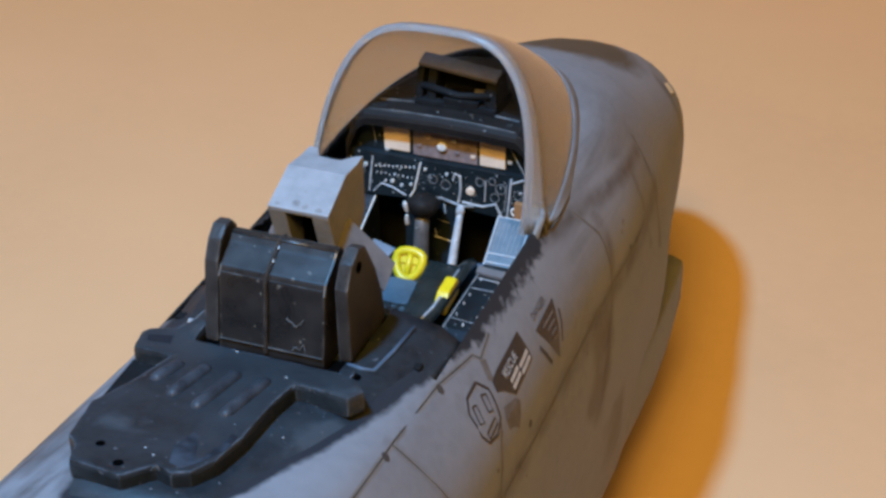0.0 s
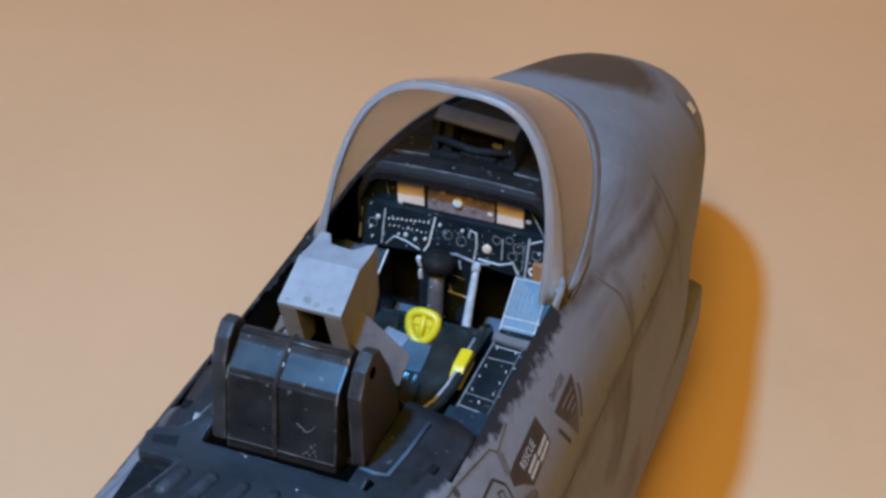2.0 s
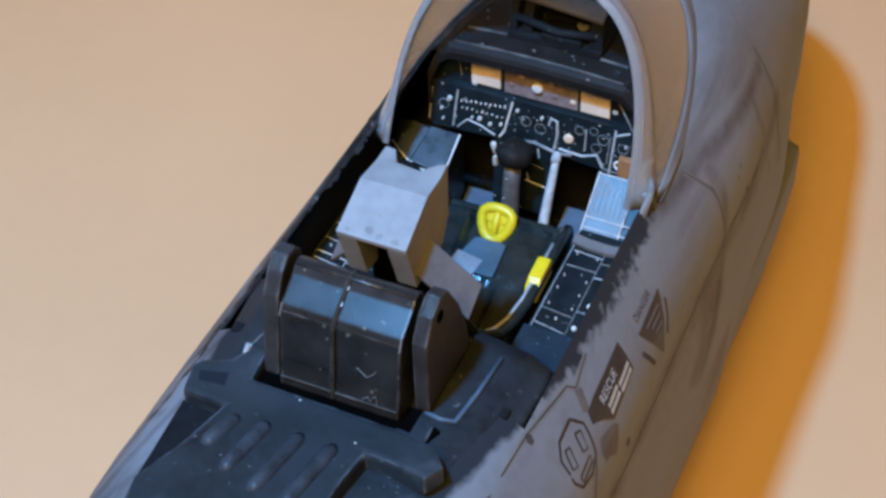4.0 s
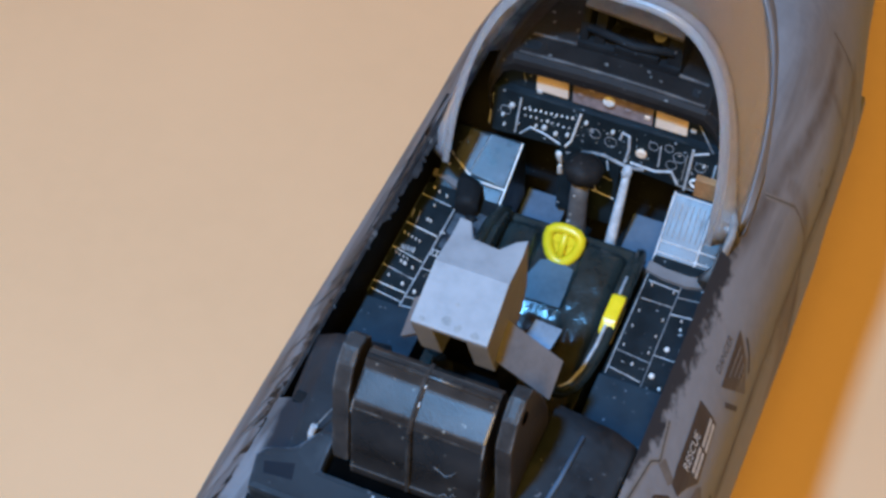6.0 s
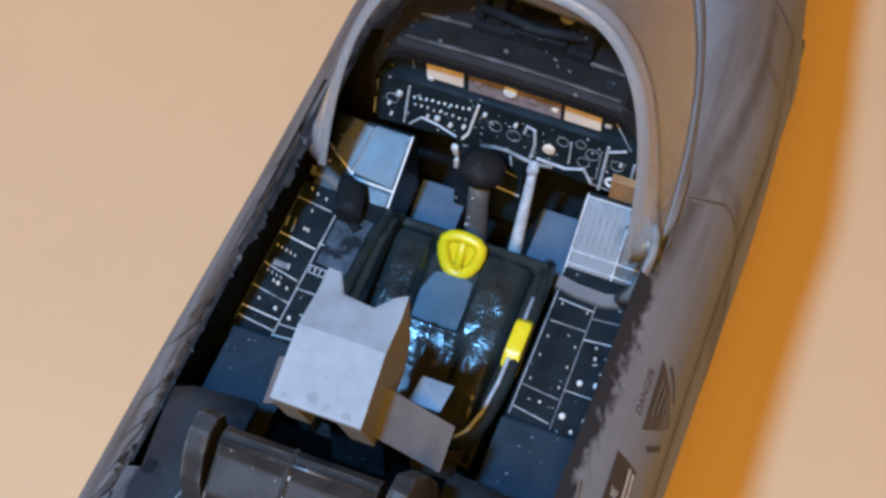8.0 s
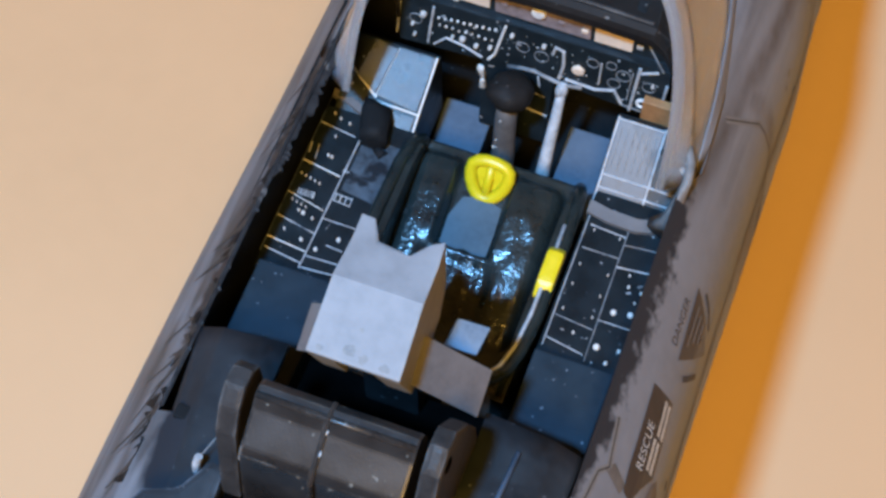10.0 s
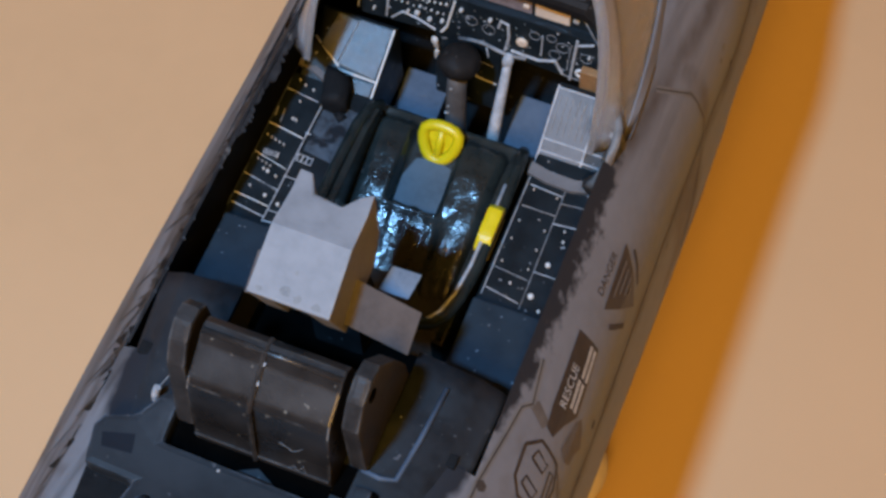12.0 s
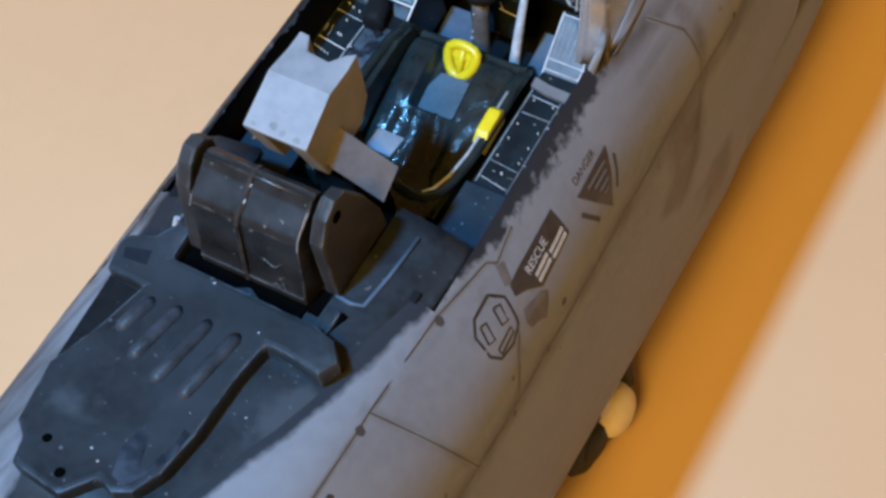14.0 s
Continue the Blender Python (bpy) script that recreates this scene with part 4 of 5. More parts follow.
for x, z in ((-3.0, 0.8), (-2.0, 2.0), (1.4, 0.6), (2.6, 1.6), (3.2, 0.5), (1.0, 2.0), (-6.8, -0.35), (7.4, 0.6)):
    part("button", box(x, x + 0.5, 35.2, 35.4, z, z + 0.35, 0.06), random.choice((SCREEN, SOFTWHITE, PURPLE)), panel)
rod = part("silver_rod", tube([(2.6, 34.0, -4.7), (2.6, 33.4, -5.6), (2.6, 32.4, -7.4), (2.55, 31.4, -9.6), (2.5, 30.4, -12.0), (2.5, 29.6, -14.0)], 0.32, 10, taper=0.6), SILVER, model, "grey-brushed rod below the panel", smooth=True)
part("fork", tube([(-1.9, 34.0, -4.9), (-0.8, 33.95, -4.5), (0.2, 33.9, -4.3), (1.4, 33.8, -4.5), (2.6, 33.8, -4.8), (4.0, 33.9, -4.6)], 0.17, 8), MARK, rod, smooth=True)
part("collar", lathe([(0.42, -0.5), (0.5, 0.0), (0.38, 0.6)], (2.55, 33.6, -5.3), (0.05, 0.4, 1), 12), SILVER, rod, smooth=True)
stick = part("control_stick", tube([(-0.5, 28.6, -16.5), (-0.6, 29.6, -11.0), (-0.8, 30.6, -7.0), (-0.8, 31.2, -4.4)], 0.95, 12, taper=0.8), COLUMN, model, "worn grey-brown control stick", smooth=True)
head_shape = lathe([(0.9, -0.4), (1.5, 0.0), (1.75, 0.6), (1.75, 1.3), (1.3, 1.8), (0.5, 2.0), (0.02, 2.05)], (-0.8, 31.2, -4.7), (0, 0.12, 1), 18)
for v in head_shape.verts:
    v.co += Vector(noise.noise_vector(v.co * 0.8)) * 0.3
part("grip", head_shape, HOOD, stick, "black rounded stick grip", smooth=True)
for x, z in ((-3.8, -6.0), (-3.7, -7.6)):
    blob = box(x - 0.2, x + 0.2, 33.4, 33.8, z - 0.6, z + 0.5, 0.15)
    for v in blob.verts:
        v.co += Vector(noise.noise_vector(v.co * 1.3)) * 0.25
    part("paint_fleck", blob, SOFTWHITE, panel, "rough white dab of paint", smooth=True)
part("boot", lathe([(2.2, 0), (1.6, 1.2), (1.0, 3.0)], (-0.5, 28.6, -16.8), (0, 0.1, 1), 14), PACK, stick, "brown rubber boot", smooth=True)
random.seed(5)
for n in range(5):
    h = random.uniform(1, 6)
    part("paint_fleck", lathe([(random.uniform(0.06, 0.14), 0), (0.05, 0.15)], (-1.35 + 0.4 * random.random(), 30.1 - 0.17 * h, -4.9 - h), (-0.5, -1, 0.3), 6), SOFTWHITE, stick)

# ---- coaming and sight ----


def coaming():
    """A black hood with a straight lip over the panel, sloping shoulders and a top that falls towards the nose."""
    rows = []
    for y, w, flat, top, low in ((34.9, 10.6, 8.4, 3.1, -3.5), (34.05, 10.7, 8.6, 3.15, -3.0), (34.0, 10.8, 8.7, 4.0, -3.0), (34.2, 10.9, 8.7, 4.4, -3.0), (34.6, 11.2, 8.8, 4.7, -2.5), (38.0, 11.4, 8.4, 4.7, -2.0), (42.0, 11.2, 7.6, 4.5, -1.5), (48.0, 10.0, 6.4, 3.8, -1.0), (54.0, 8.0, 4.6, 2.8, -0.6), (59.0, 5.4, 2.6, 0.4, -0.3), (62.0, 3.0, 1.0, -1.4, -2.0)):
        half = [(w, low), (w, low * 0.4 + top * 0.3), (w - 0.5 * (w - flat), top * 0.75), (flat, top), (flat * 0.5, top + 0.25), (0, top + 0.35)]
        rows.append([(x, y, z) for x, z in half] + [(-x, y, z) for x, z in half[-2::-1]])
    return sheet(rows)


hood = part("coaming", coaming(), HOOD, model, "matt brown-black coaming over the instrument panel", smooth=False)
for y, z, w in ((34.9, 4.86, 8.4), (37.2, 5.0, 8.0)):
    part("ridge", tube([(-w, y, z - 0.2), (-w * 0.5, y, z + 0.08), (0, y, z + 0.14), (w * 0.5, y, z + 0.08), (w, y, z - 0.2)], 0.16, 6), CAP, hood)
hud = part("head_up_display", box(-4.0, 5.4, 37.0, 42.5, 4.4, 5.7, 0.35), TUB, model, "black head-up display on posts with a slanted top plate")
for x, w in ((-3.9, 0.8), (-2.6, 1.0), (4.0, 1.3)):
    part("bracket", prism([(37.3, 5.4), (41.6, 5.4), (40.8, 8.6), (38.2, 9.0), (37.6, 7.6)], "x", x, x + w, 0.25), TUB, hud)
part("top_plate", hull8([(-3.6, 37.6, 9.4), (5.2, 37.6, 8.5), (5.2, 39.6, 9.0), (-3.6, 39.6, 9.8)], 0.4, 0.12), COLUMN, hud, "worn grey top plate")
part("housing", box(-1.4, 3.9, 39.6, 41.8, 5.4, 8.0, 0.3), TUB, hud)
part("lens", lathe([(2.0, 0), (1.8, 0.5), (0.9, 0.8)], (1.0, 39.4, 5.6), (0, 0, 1), 16), LENS, hud, "dark round lens")
part("cross_bar", tube([(-3.2, 37.6, 7.2), (1.0, 37.4, 6.6), (4.6, 37.6, 7.0)], 0.4, 8), TUB, hud, smooth=True)
part("cross_bar", box(-0.6, 3.4, 37.0, 37.5, 5.5, 6.3, 0.15), TUB, hud)
part("sensor", lathe([(0.6, 0), (0.6, 0.25), (0.4, 0.32)], (2.7, 39.6, 6.3), (0, -0.3, 1), 14), PLATE, hud, "small grey round sensor")

# ---- rear deck ----
DECK_EDGE = [(-33, 5.2), (-26, 7.4), (-22, 8.5), (-18, 9.8), (-12, 11.3), (-5, 12.6), (-1.5, 13.5), (5, 13.7)]
LEFT_EDGE = [(-33, 5.6), (-28, 7.7), (-20, 9.7), (-12, 11.4), (-5, 12.0), (-1.5, 12.8), (5, 13.7)]


def deck_sheet():
    """Flat in the middle, rounded down to the skin at both sides, open round the seat."""
    bm = bmesh.new()
    ys = [-33, -28, -23, -18, -13, -9.5, -6, -4, -2.6, -1.5, -0.4, 1.0, 2.8, 4.6]
    grid = []
    for y in ys:
        row = []
        for side, table in ((-1, LEFT_EDGE), (1, DECK_EDGE)):
            e = lerp_table(table, y)
            foot = lerp_table(REAR_TOP + [(13.7, -0.9)], e) - 0.12
            half = []
            for x in [0, e * 0.25, min(7.0, e * 0.6)] + [e - 2.0 + 0.4 * k for k in range(6)]:
                s = max(0.0, (x - (e - 2.0)) / 2.0)
                level = lerp_table(REAR_TOP, x) + 0.16
                half.append((side * x, y, level - max(0.0, level - foot) * s ** 1.8 + rise(y)))
            row += [bm.verts.new(p) for p in (half[:0:-1] if side < 0 else half)]
        grid.append(row)
    for y, r, q in zip(ys, grid, grid[1:]):
        for k in range(len(r) - 1):
            if y >= -0.4 and 6 <= k <= 9:
                continue
            bm.faces.new((r[k], r[k + 1], q[k + 1], q[k]))
    lower = bmesh.ops.extrude_face_region(bm, geom=bm.faces[:])
    for e in lower["geom"]:
        if isinstance(e, bmesh.types.BMVert):
            e.co.z -= 0.9
    return bm


deck = part("rear_deck", deck_sheet(), DECK, model, "blue-black deck behind the seat", smooth=True)
plate = part("ribbed_plate", risen(prism([(-11.7, -9.4), (-11.0, -12.2), (-7.2, -12.3), (-8.0, -17.0), (-9.4, -21.8), (-8.2, -27.4), (-6.9, -28.4), (-6.2, -30.6), (-1.2, -31.2), (0.6, -28.6), (2.2, -29.2), (3.6, -28.4), (4.6, -26.0), (4.9, -22.0), (4.7, -16.0), (5.0, -12.5), (6.4, -12.4), (10.2, -13.0), (11.0, -11.2), (9.6, -9.6), (7.4, -9.0), (5.6, -9.0), (-6.6, -8.8), (-6.9, -5.4), (-8.0, -5.2), (-9.3, -7.6), (-11.4, -8.4)], "z", 1.1, 3.2, 0.55)), DECK, deck, "raised ribbed deck plate with worn edges")
for x, y0, y1 in ((-3.2, -12.9, -18.4), (-0.3, -12.9, -19.4), (2.5, -12.9, -19.6), (-5.7, -13.2, -16.6)):
    part("rib", risen(tube([(x, y0, 2.6), (x - 0.03, y0 - 0.5, 3.02), (x - 0.3, (y0 + y1) / 2, 3.06), (x - 0.55, y1 + 0.5, 3.0), (x - 0.6, y1, 2.6)], 0.72, 12)), RIB, deck, smooth=True)
part("recess", risen(prism([(-11.2, -12.0), (-7.0, -12.0), (-7.8, -17.0), (-9.0, -20.8), (-10.0, -21.5)], "z", 1.3, 1.62, 0.0)), TUB, deck, "black triangular recess")
# slot, gap and groove: dead-black sheets on the deck, coloured as their shade
part("slot", box(-6.7, 5.3, -8.95, -6.0, 1.6, 1.75, 0.05), SHADE_BLACK, deck, "black sheet painted as shade in the slot behind the equipment box")
part("slot_end", box(5.3, 6.4, -7.6, -5.2, 1.3, 1.5, 0.05), SHADE_BLACK, deck, "black sheet painted as shade in the gap beside the equipment box")
part("groove", prism([(7.2, -8.9), (7.7, -9.0), (8.5, -6.5), (8.0, -6.3)], "z", 1.0, 1.42, 0.0), SHADE_BLACK, deck)
part("deck_ledge", box(6.6, 8.0, -8.8, -6.4, 1.0, 1.7, 0.3), DECK, deck, "small raised ledge")
random.seed(17)
for blot in ([(1.2, -22.4), (3.0, -21.6), (4.4, -22.2), (4.5, -24.2), (3.8, -26.8), (2.6, -28.2), (1.4, -27.8), (0.4, -25.6)], [(-6.4, -13.4), (-5.9, -13.2), (-6.2, -17.0), (-7.0, -18.6)], [(-11.0, -9.6), (-8.6, -9.2), (-8.2, -10.4), (-10.2, -10.9)]):
    film = bmesh.new()
    film.faces.new([film.verts.new((x + random.uniform(-0.2, 0.2), y + random.uniform(-0.2, 0.2), 3.225 + rise(y))) for x, y in blot])
    part("rubbed_patch", film, RUBBLUE, plate, "rubbed pale blue patch")
# screw holes as flat dead-black discs, the shade in them painted
part("screw_hole", risen(lathe([(0.45, 0), (0.45, 0.12)], (-2.2, -29.6, 3.15), (0, 0, 1), 14)), SHADE_BLACK, deck)
part("screw_hole", risen(lathe([(0.4, 0), (0.4, 0.12)], (-5.0, -27.6, 3.15), (0, 0, 1), 12)), SHADE_BLACK, deck)
part("lever", tube([(-9.2, -5.5, 1.0), (-9.15, -5.4, 1.8), (-9.0, -5.1, 2.5)], 0.28, 8), SILVER, deck, "pale worn lever tip")
part("lever_wire", tube([(-9.1, -5.3, 2.2), (-8.4, -3.4, 2.6), (-7.6, -1.6, 2.4)], 0.04, 6), MARK, deck)
part("bracket_strip", tube([(9.8, 2.8, 0.86), (9.5, -1.5, 0.92), (9.05, -4.9, 1.0), (8.0, -5.2, 1.14), (6.6, -5.1, 1.26)], 0.2, 8), BLUE, deck, "worn pale blue edging", smooth=True)
for n in range(20):
    x, y = random.uniform(-7, 11), random.uniform(-29, 2)
    if y > -9 and -7.5 < x < 7.5:
        continue
    low = y > -9 or x > 5.3
    e = lerp_table(DECK_EDGE, y)
    if x > e - 2.2:
        continue
    part("paint_fleck", risen(lathe([(random.uniform(0.06, 0.17), 0), (0.05, 0.08)], (x, y, lerp_table(REAR_TOP, abs(x)) + 0.15 if low else 3.19), (0, 0, 1), 6)), SILVER, deck)

# ---- equipment pack behind the seat ----
pack = part("equipment_box", prism([(-6.9, 1.2), (-7.3, 2.0), (-7.2, 3.0), (-6.9, 4.4), (-6.3, 9.2), (-5.9, 9.8), (-3.8, 11.1), (-3.2, 11.7), (-2.5, 11.8), (-1.9, 11.3), (-1.4, 9.8), (-1.6, 1.6)], "x", -5.0, 5.3, 0.18), PACK, model, "brown-black rounded equipment box behind the seat")
part("end_cap", prism([(-6.6, 1.8), (-5.4, 9.6), (-4.4, 11.4), (-3.2, 12.3), (-2.0, 12.2), (-1.2, 11.2), (-0.6, 1.8)], "x", -6.9, -5.5, 0.35), CAP, pack, "rounded end cap")
cap = part("end_cap", prism([(-5.3, 1.6), (-5.4, 9.2), (-4.2, 11.2), (-2.6, 12.1), (-1.2, 11.6), (0.8, 8.2), (2.2, 4.4), (2.6, 1.6)], "x", 5.8, 7.1, 0.4), CAP, pack, "six-sided end cap with a hole")
# flat black disc, painted as the shade inside the hole
part("hole", lathe([(0.55, 0), (0.55, 0.1), (0.45, 0.14)], (7.06, -2.9, 10.3), (1, 0, 0), 14), SHADE_BLACK, cap)
part("strap", tube([(-0.3, -7.4, 2.4), (-0.3, -7.2, 4.4), (-0.3, -6.5, 9.2), (-0.3, -6.0, 9.95), (-0.3, -3.85, 11.25), (-0.3, -3.2, 11.85), (-0.3, -2.0, 11.5)], 0.2, 6), PACK, pack)
part("ridge", tube([(-4.9, -3.1, 11.65), (5.2, -3.1, 11.65)], 0.24, 8), PACK, pack, smooth=True)
part("seam", tube([(-4.9, -6.2, 9.3), (5.2, -6.2, 9.3)], 0.1, 6), PACK, pack)
part("hem", tube([(-4.9, -7.3, 2.9), (5.2, -7.3, 2.9)], 0.1, 6), CAP, pack)
# pale bar that stands in for the sparkle on the strap
part("strap_glint", tube([(-0.4, -5.6, 10.2), (-0.15, -5.0, 10.62), (-0.35, -4.3, 11.0), (-0.1, -3.7, 11.4)], 0.09, 6), SILVER, pack, "small pale sparkle painted on the strap")
part("lint", tube([(1.7, -6.85, 6.2), (2.2, -6.85, 5.8), (2.6, -6.9, 5.5), (3.1, -6.85, 5.9), (3.4, -6.8, 6.4)], 0.03, 5), MARK, pack, "pale curled fibre")
part("lint", tube([(2.3, -7.4, 3.3), (2.7, -7.3, 3.7), (3.0, -7.4, 3.4), (3.4, -7.2, 4.0), (3.6, -7.4, 3.3)], 0.03, 5), MARK, pack, "pale curled fibre")
part("edge_wear", tube([(5.28, -6.4, 8.9), (5.25, -5.9, 9.85)], 0.08, 6), WASH, pack)
part("edge_wear", tube([(-4.95, -6.4, 8.9), (-4.9, -5.9, 9.85)], 0.06, 6), WASH, pack)

# ---- ejection seat ----
seat = thing("ejection_seat", (0, 14, -17), "black and grey model ejection seat with yellow handles", "seat")


def headrest_block():
    """A block whose top climbs to a crease and then runs level to two prongs; its rear is undercut, with an open notch."""
    bm = bmesh.new()
    across = (-1, -0.44, -0.15, 0.15, 0.44, 1)
    grid = [[(x * w, y, z) for x in across] for y, z, w in ((0.0, 13.0, 3.0), (4.4, 14.9, 2.9), (7.2, 14.6, 2.8))]
    grid.append([(-2.85, 9.0, 14.5), (-1.95, 8.95, 14.5), (-1.2, 7.55, 14.5), (0.9, 7.3, 14.5), (1.8, 8.4, 14.5), (2.6, 8.9, 14.5)])
    verts = [[bm.verts.new(p) for p in row] for row in grid]
    rim = [bm.verts.new((x * 3.0, 0.1, 12.5)) for x in across]
    base = [[bm.verts.new((x, 1.7 if n == 0 else y, 7.4 if n < 3 else 9.0)) for x, y, z in row] for n, row in enumerate(grid)]
    for r, q in zip(verts, verts[1:]):
        for k in range(5):
            bm.faces.new((r[k], r[k + 1], q[k + 1], q[k]))
    for n, (r, q) in enumerate(zip(base, base[1:])):
        for k in range(5):
            if n > 0 or k in (0, 4):
                bm.faces.new((r[k], q[k], q[k + 1], r[k + 1]))
    for k in range(5):
        bm.faces.new((verts[0][k], rim[k], rim[k + 1], verts[0][k + 1]))
        bm.faces.new((verts[-1][k], verts[-1][k + 1], base[-1][k + 1], base[-1][k]))
        if k in (0, 4):
            bm.faces.new((rim[k], base[0][k], base[0][k + 1], rim[k + 1]))
    roof = [bm.verts.new((x * 2.9, 4.4, 12.5)) for x in across[1:5]]
    for k in range(3):
        bm.faces.new((rim[k + 1], rim[k + 2], roof[k + 1], roof[k]))
        bm.faces.new((roof[k], roof[k + 1], base[1][k + 2], base[1][k + 1]))
    bm.faces.new((rim[1], roof[0], base[1][1], base[0][1]))
    bm.faces.new((rim[4], base[0][4], base[1][4], roof[3]))
    for r in range(3):
        for s in (0, -1):
            loop = (verts[r][s], verts[r + 1][s], base[r + 1][s], base[r][s]) if r else (verts[0][s], verts[1][s], base[1][s], base[0][s], rim[s])
            bm.faces.new(loop)
    bmesh.ops.recalc_face_normals(bm, faces=bm.faces[:])
    sharp = [e for e in bm.edges if e.calc_face_angle(0) > 0.6]
    bmesh.ops.bevel(bm, geom=sharp, offset=0.12, segments=2, profile=0.7, affect="EDGES", clamp_overlap=True)
    return bm


headrest = part("headrest", headrest_block(), HEAD, seat, "light grey headrest box with two prongs")
for x, y, r in ((-0.5, 0.7, 0.5), (0.5, 0.5, 0.35), (-0.1, 2.0, 0.22), (-2.2, 0.35, 0.3), (1.9, 0.4, 0.35)):
    spot = bmesh.new()
    spot.faces.new([spot.verts.new((x + r * k * math.cos(g), max(0.12, y + r * 0.8 * k * math.sin(g)), 13.015 + 0.432 * max(0.12, y + r * 0.8 * k * math.sin(g)))) for g, k in [(math.tau * n / 11, random.uniform(0.55, 1.1)) for n in range(11)]])
    part("dirt_spot", spot, DIRT, headrest)
# solid dead-black block: the notch's shade is put into its colour
part("notch_shade", box(-1.25, 1.25, 3.4, 4.3, 6.0, 12.4, 0.05), SHADE_BLACK, headrest, "black block painted as shade in the headrest's rear notch")
for s, k in ((1, 1.0), (-1, 0.45)):
    part("drogue_plate", hull8([(s * 2.8, 4.4, 10.6), (s * (2.8 + 4.1 * k), 4.4 + 1.3 * k, 10.6 - 5 * k), (s * (2.8 + 4.1 * k), 1.6 + 1.3 * k, 9.2 - 5 * k), (s * 2.8, 1.6, 9.2)], 0.35, 0.08), PLATE, seat, "thin grey slanted side plate")
# two more solid blocks, coloured as the shade under and behind the headrest
part("neck_shade", box(-2.1, 2.1, 4.0, 6.5, 3.0, 7.6, 0.2), SHADE_BLACK, headrest, "black block painted as shade under the headrest")
part("rear_shade_block", prism([(-6.6, 6.4), (6.8, 6.4), (7.6, 3.0), (7.4, 1.9), (5.4, -0.8), (-6.6, -0.8)], "z", -9.0, -4.5, 0.1), SHADE_BLACK, seat, "black block painted as shade behind the headrest")
part("backrest", prism([(5.0, 8.0), (7.4, 7.6), (9.6, -8.0), (9.6, -15.0), (5.0, -15.0)], "x", -2.0, 2.0, 0.4), TUB, seat, "black backrest")
bucket = part("seat_bucket", box(-6.2, 6.2, 8.0, 27.5, -16.5, -11.6, 0.4), CUSHION, seat, "black seat bucket")
for s in (1, -1):
    part("side_wall", prism([(8.6, -6.6), (12.0, -6.4), (24.0, -6.0), (26.4, -6.6), (27.2, -9.0), (27.2, -15.0), (8.6, -15.0)], "x", s * 6.3 - 0.5, s * 6.3 + 0.5, 0.25), CUSHION, bucket)
for s in (1, -1):
    part("rim", tube([(s * x, y, z) for x, y, z in ((3.4, 8.0, -0.6), (4.0, 8.2, -2.4), (4.8, 8.6, -3.8), (5.6, 9.3, -4.7), (6.3, 10.5, -5.3), (6.7, 12.4, -5.7), (6.9, 15.4, -6.0), (6.9, 20.0, -6.0), (6.8, 24.0, -6.0), (6.6, 26.2, -6.6), (6.3, 27.4, -7.8), (6.2, 27.8, -9.6))], 0.5, 10), CUSHION, bucket, "glossy black rounded rim", smooth=True)
part("rim_wear", tube([(5.2, 9.3, -4.35), (5.85, 10.6, -4.95), (6.3, 12.5, -5.3), (6.5, 15.4, -5.6), (6.5, 19.0, -5.65), (6.45, 23.0, -5.65)], 0.16, 6), SILVER, bucket, "worn silver edge of the rim", smooth=True)


CROWN = [(9.8, -13.2), (13.0, -11.95), (16.0, -10.75), (19.0, -9.6), (21.0, -8.95), (24.0, -8.05), (25.6, -7.8), (26.6, -7.9), (27.3, -8.7), (28.0, -11.2)]


def channel_floor(y):
    return -10.7 + 0.28 * (y - 20.3)


def ease(v, lo, hi):
    v = min(1.0, max(0.0, (v - lo) / (hi - lo)))
    return v * v * (3 - 2 * v)


def seat_cushion():
    """A crumpled cushion: two thigh bolsters joined at the back, with a channel between them at the front."""
    rows = []
    for j in range(76):
        y = 9.8 + 18.2 * j / 75
        row = []
        for i in range(62):
            x = -6.8 + 12.9 * i / 61
            top = lerp_table(CROWN, y) - 2.6 * max(0.0, (abs(x + 0.35) - 4.7) / 1.75) ** 2.2
            arm = 1 - ease(x, -3.1, -2.7) * (1 - ease(x, 1.3, 1.7)) * ease(y, 20.2, 20.7)
            middle = ease(x, -4.4, -3.0) * (1 - ease(x, 1.5, 2.8))
            top -= 0.5 * middle * (1 - ease(y, 19.0, 21.0))
            top -= 0.014 * max(0.0, x - 1.8) ** 2
            fold = 0.1 * noise.noise(Vector((x * 1.3, y * 0.45, 3.0))) + 0.04 * noise.noise(Vector((x * 3.1, y * 1.1, 8.0))) + 0.02 * noise.noise(Vector((x * 6.0, y * 3.0, 1.0)))
            low = channel_floor(y)
            row.append(Vector((x, y, low + (max(top, low) - low) * arm + fold * arm)))
        rows.append(row)
    bm = sheet(rows)
    edge = bmesh.ops.extrude_face_region(bm, geom=bm.faces[:])
    for e in edge["geom"]:
        if isinstance(e, bmesh.types.BMVert):
            e.co.z = -15.0
    return bm


part("cushion", seat_cushion(), CUSHION, seat, "shiny crumpled green-black seat cushion", smooth=True)
pad_ring = [(-2.55, 20.9), (-1.2, 20.75), (-0.6, 20.95), (0.2, 20.7), (1.15, 20.85), (1.2, 22.6), (1.1, 24.6), (-0.6, 25.0), (-2.0, 24.6), (-2.6, 23.0)]
part("pad", hull8([(x, y, channel_floor(y) + 0.06) for x, y in pad_ring], 0.12, 0.0), PAD, seat, "blue-grey seat pad")
part("small_pad", hull8([(3.4, 6.0, 6.0), (5.4, 6.5, 5.0), (5.6, 8.6, 5.0), (3.6, 8.1, 6.0)], 0.3, 0.1), PALE, seat, "blue-grey cushion corner")
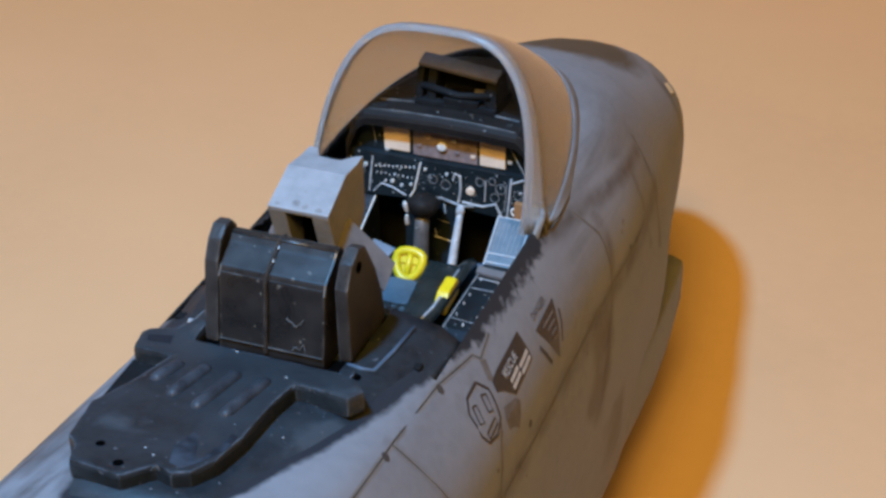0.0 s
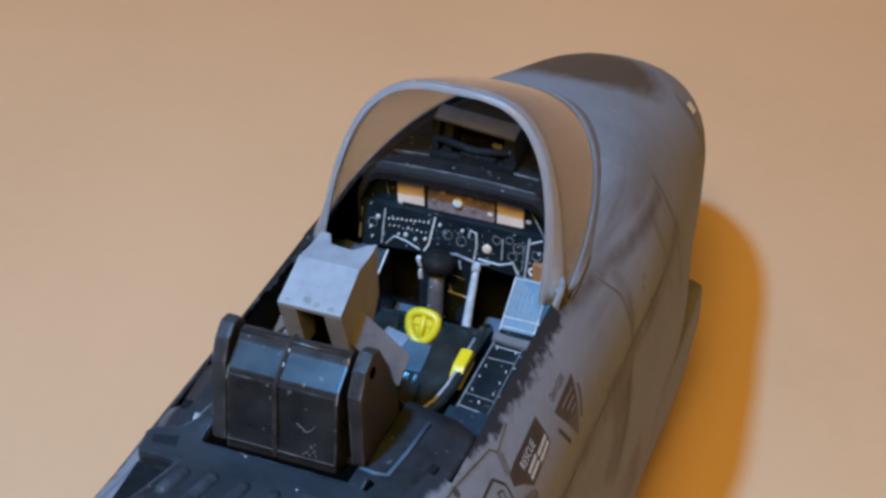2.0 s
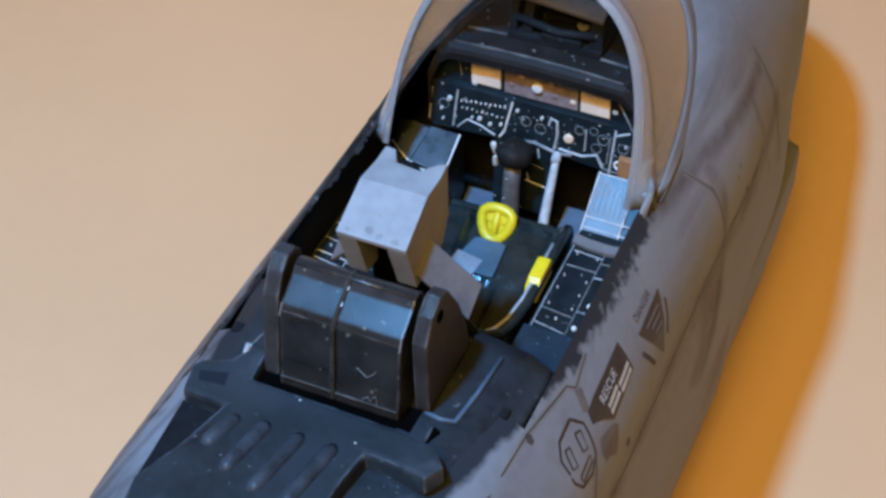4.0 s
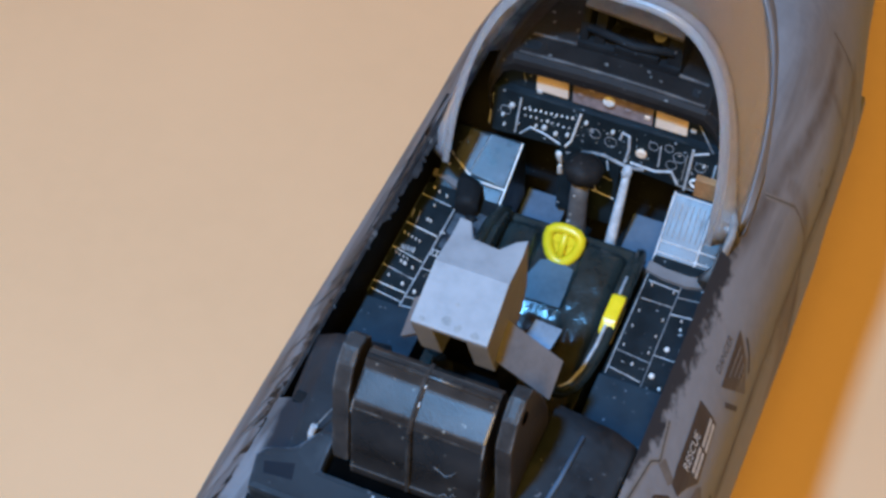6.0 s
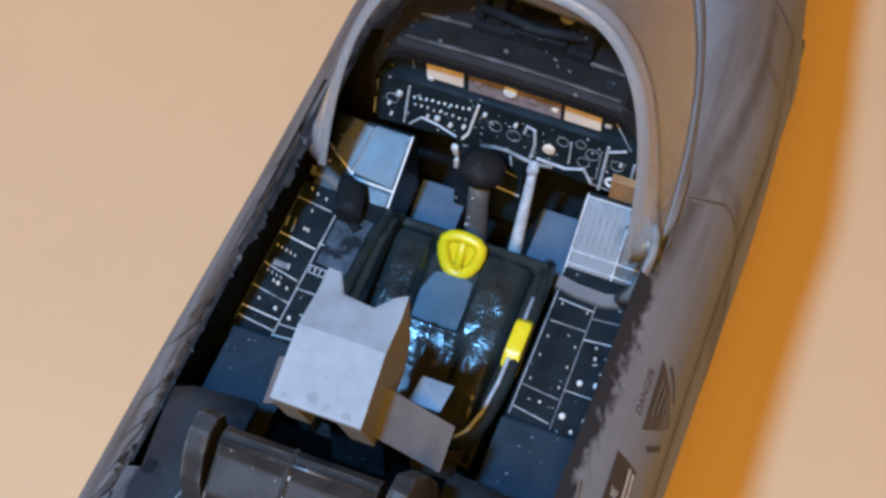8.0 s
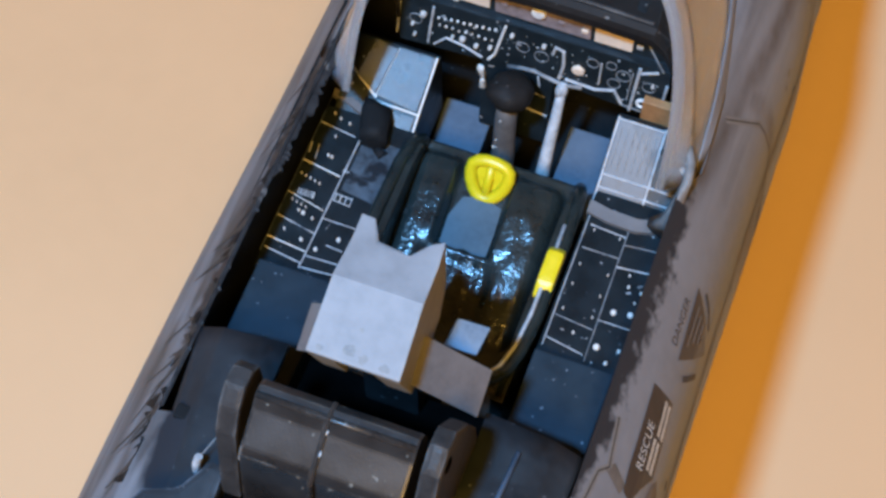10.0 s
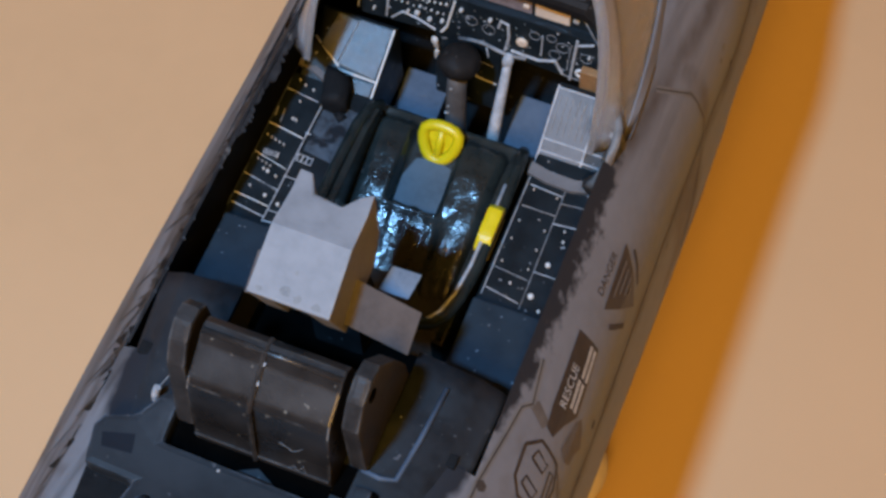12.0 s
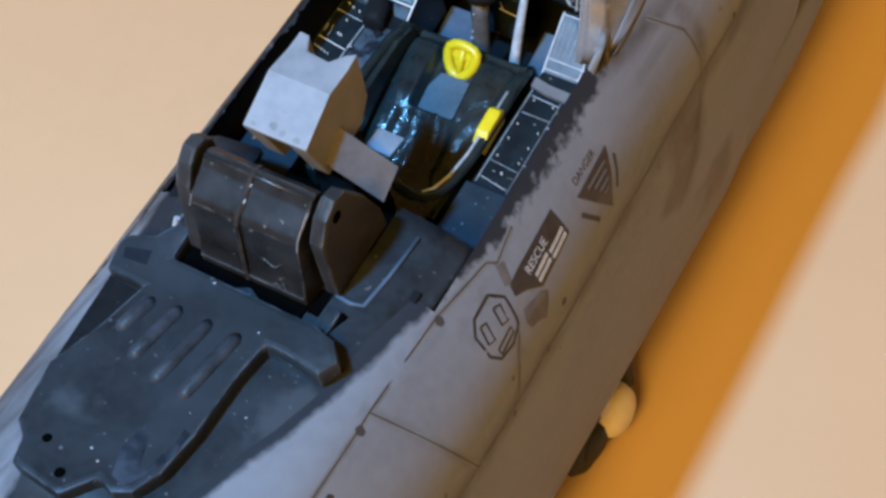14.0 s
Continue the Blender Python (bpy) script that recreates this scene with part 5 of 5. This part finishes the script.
loop = [(-1.05, 1.42), (-0.5, 1.55), (0.0, 1.58), (0.5, 1.55), (1.05, 1.42), (1.42, 1.1), (1.5, 0.5), (1.35, -0.2), (1.0, -0.85), (0.55, -1.35), (0.0, -1.5), (-0.55, -1.35), (-1.0, -0.85), (-1.35, -0.2), (-1.5, 0.5), (-1.42, 1.1)]


def on_handle(u, w):
    return (-0.5 + u, 26.0 + w * 0.62, -8.4 + w * 0.78)


grip = part("firing_handle", tube([on_handle(u, w) for u, w in loop], 0.5, 12, closed=True), YELLOW, seat, "yellow rounded firing handle with two dimples", smooth=True)
part("handle_bar", tube([on_handle(0, 1.5), on_handle(0, 0), on_handle(0, -1.5)], 0.36, 8), YELLOW, grip, smooth=True)
part("handle_web", hull8([on_handle(-1.2, 1.3), on_handle(1.2, 1.3), on_handle(1.35, 0.2), on_handle(-1.35, 0.2)], 0.3, 0.05), YELLOW, grip)
part("handle_backing", hull8([(x, y + 0.2, z - 0.16) for x, y, z in (on_handle(u * 0.92, w * 0.92) for u, w in loop)], 0.2, 0.0), YELLOW, grip, "yellow dished back of the handle")
part("handle_stem", tube([on_handle(0, -1.4), (-0.45, 24.8, -9.9), (-0.4, 24.5, -10.4)], 0.34, 8), YELLOW, grip, smooth=True)
part("side_handle", prism([(16.9, -7.4), (17.0, -5.9), (18.0, -5.2), (20.4, -4.9), (21.0, -5.5), (20.8, -7.0)], "x", 6.0, 7.3, 0.35), YELLOW, seat, "yellow side handle")

# ---- nose wheel ----
gear = part("landing_gear", tube([(12.0, 19.0, -37.0), (15.0, 19.0, -50.0), (15.6, 19.0, -55.8)], 1.2, 10), CREAM, model, "cream landing gear leg", smooth=True)
wheel = part("wheel", lathe([(2.0, -2.0), (3.9, -2.2), (4.8, -1.2), (4.8, 0.6), (3.9, 1.6), (2.0, 1.4)], (14.4, 16.4, -57.0), (1, 0, 0), 32), TYRE, model, "black tyre with a cream hub", smooth=True)
part("hub", lathe([(2.4, -2.3), (2.6, 1.6), (2.2, 2.2), (1.2, 2.5), (0.5, 2.6)], (14.4, 16.4, -57.0), (1, 0, 0), 24), TYRE, wheel, "dark wheel hub", smooth=True)
part("gear_door", lathe([(3.0, -1.4), (3.3, 0.6), (2.9, 1.6), (1.8, 2.2), (0.6, 2.4)], (15.6, 20.4, -56.4), (1, -0.1, 0.3), 24), CREAM, gear, "cream rounded gear fitting", smooth=True)
part("gear_brace", tube([(13.0, 25.5, -44.0), (14.4, 25.0, -52.0), (15.0, 24.6, -57.5)], 1.5, 10), TYRE, gear, "black gear brace", smooth=True)
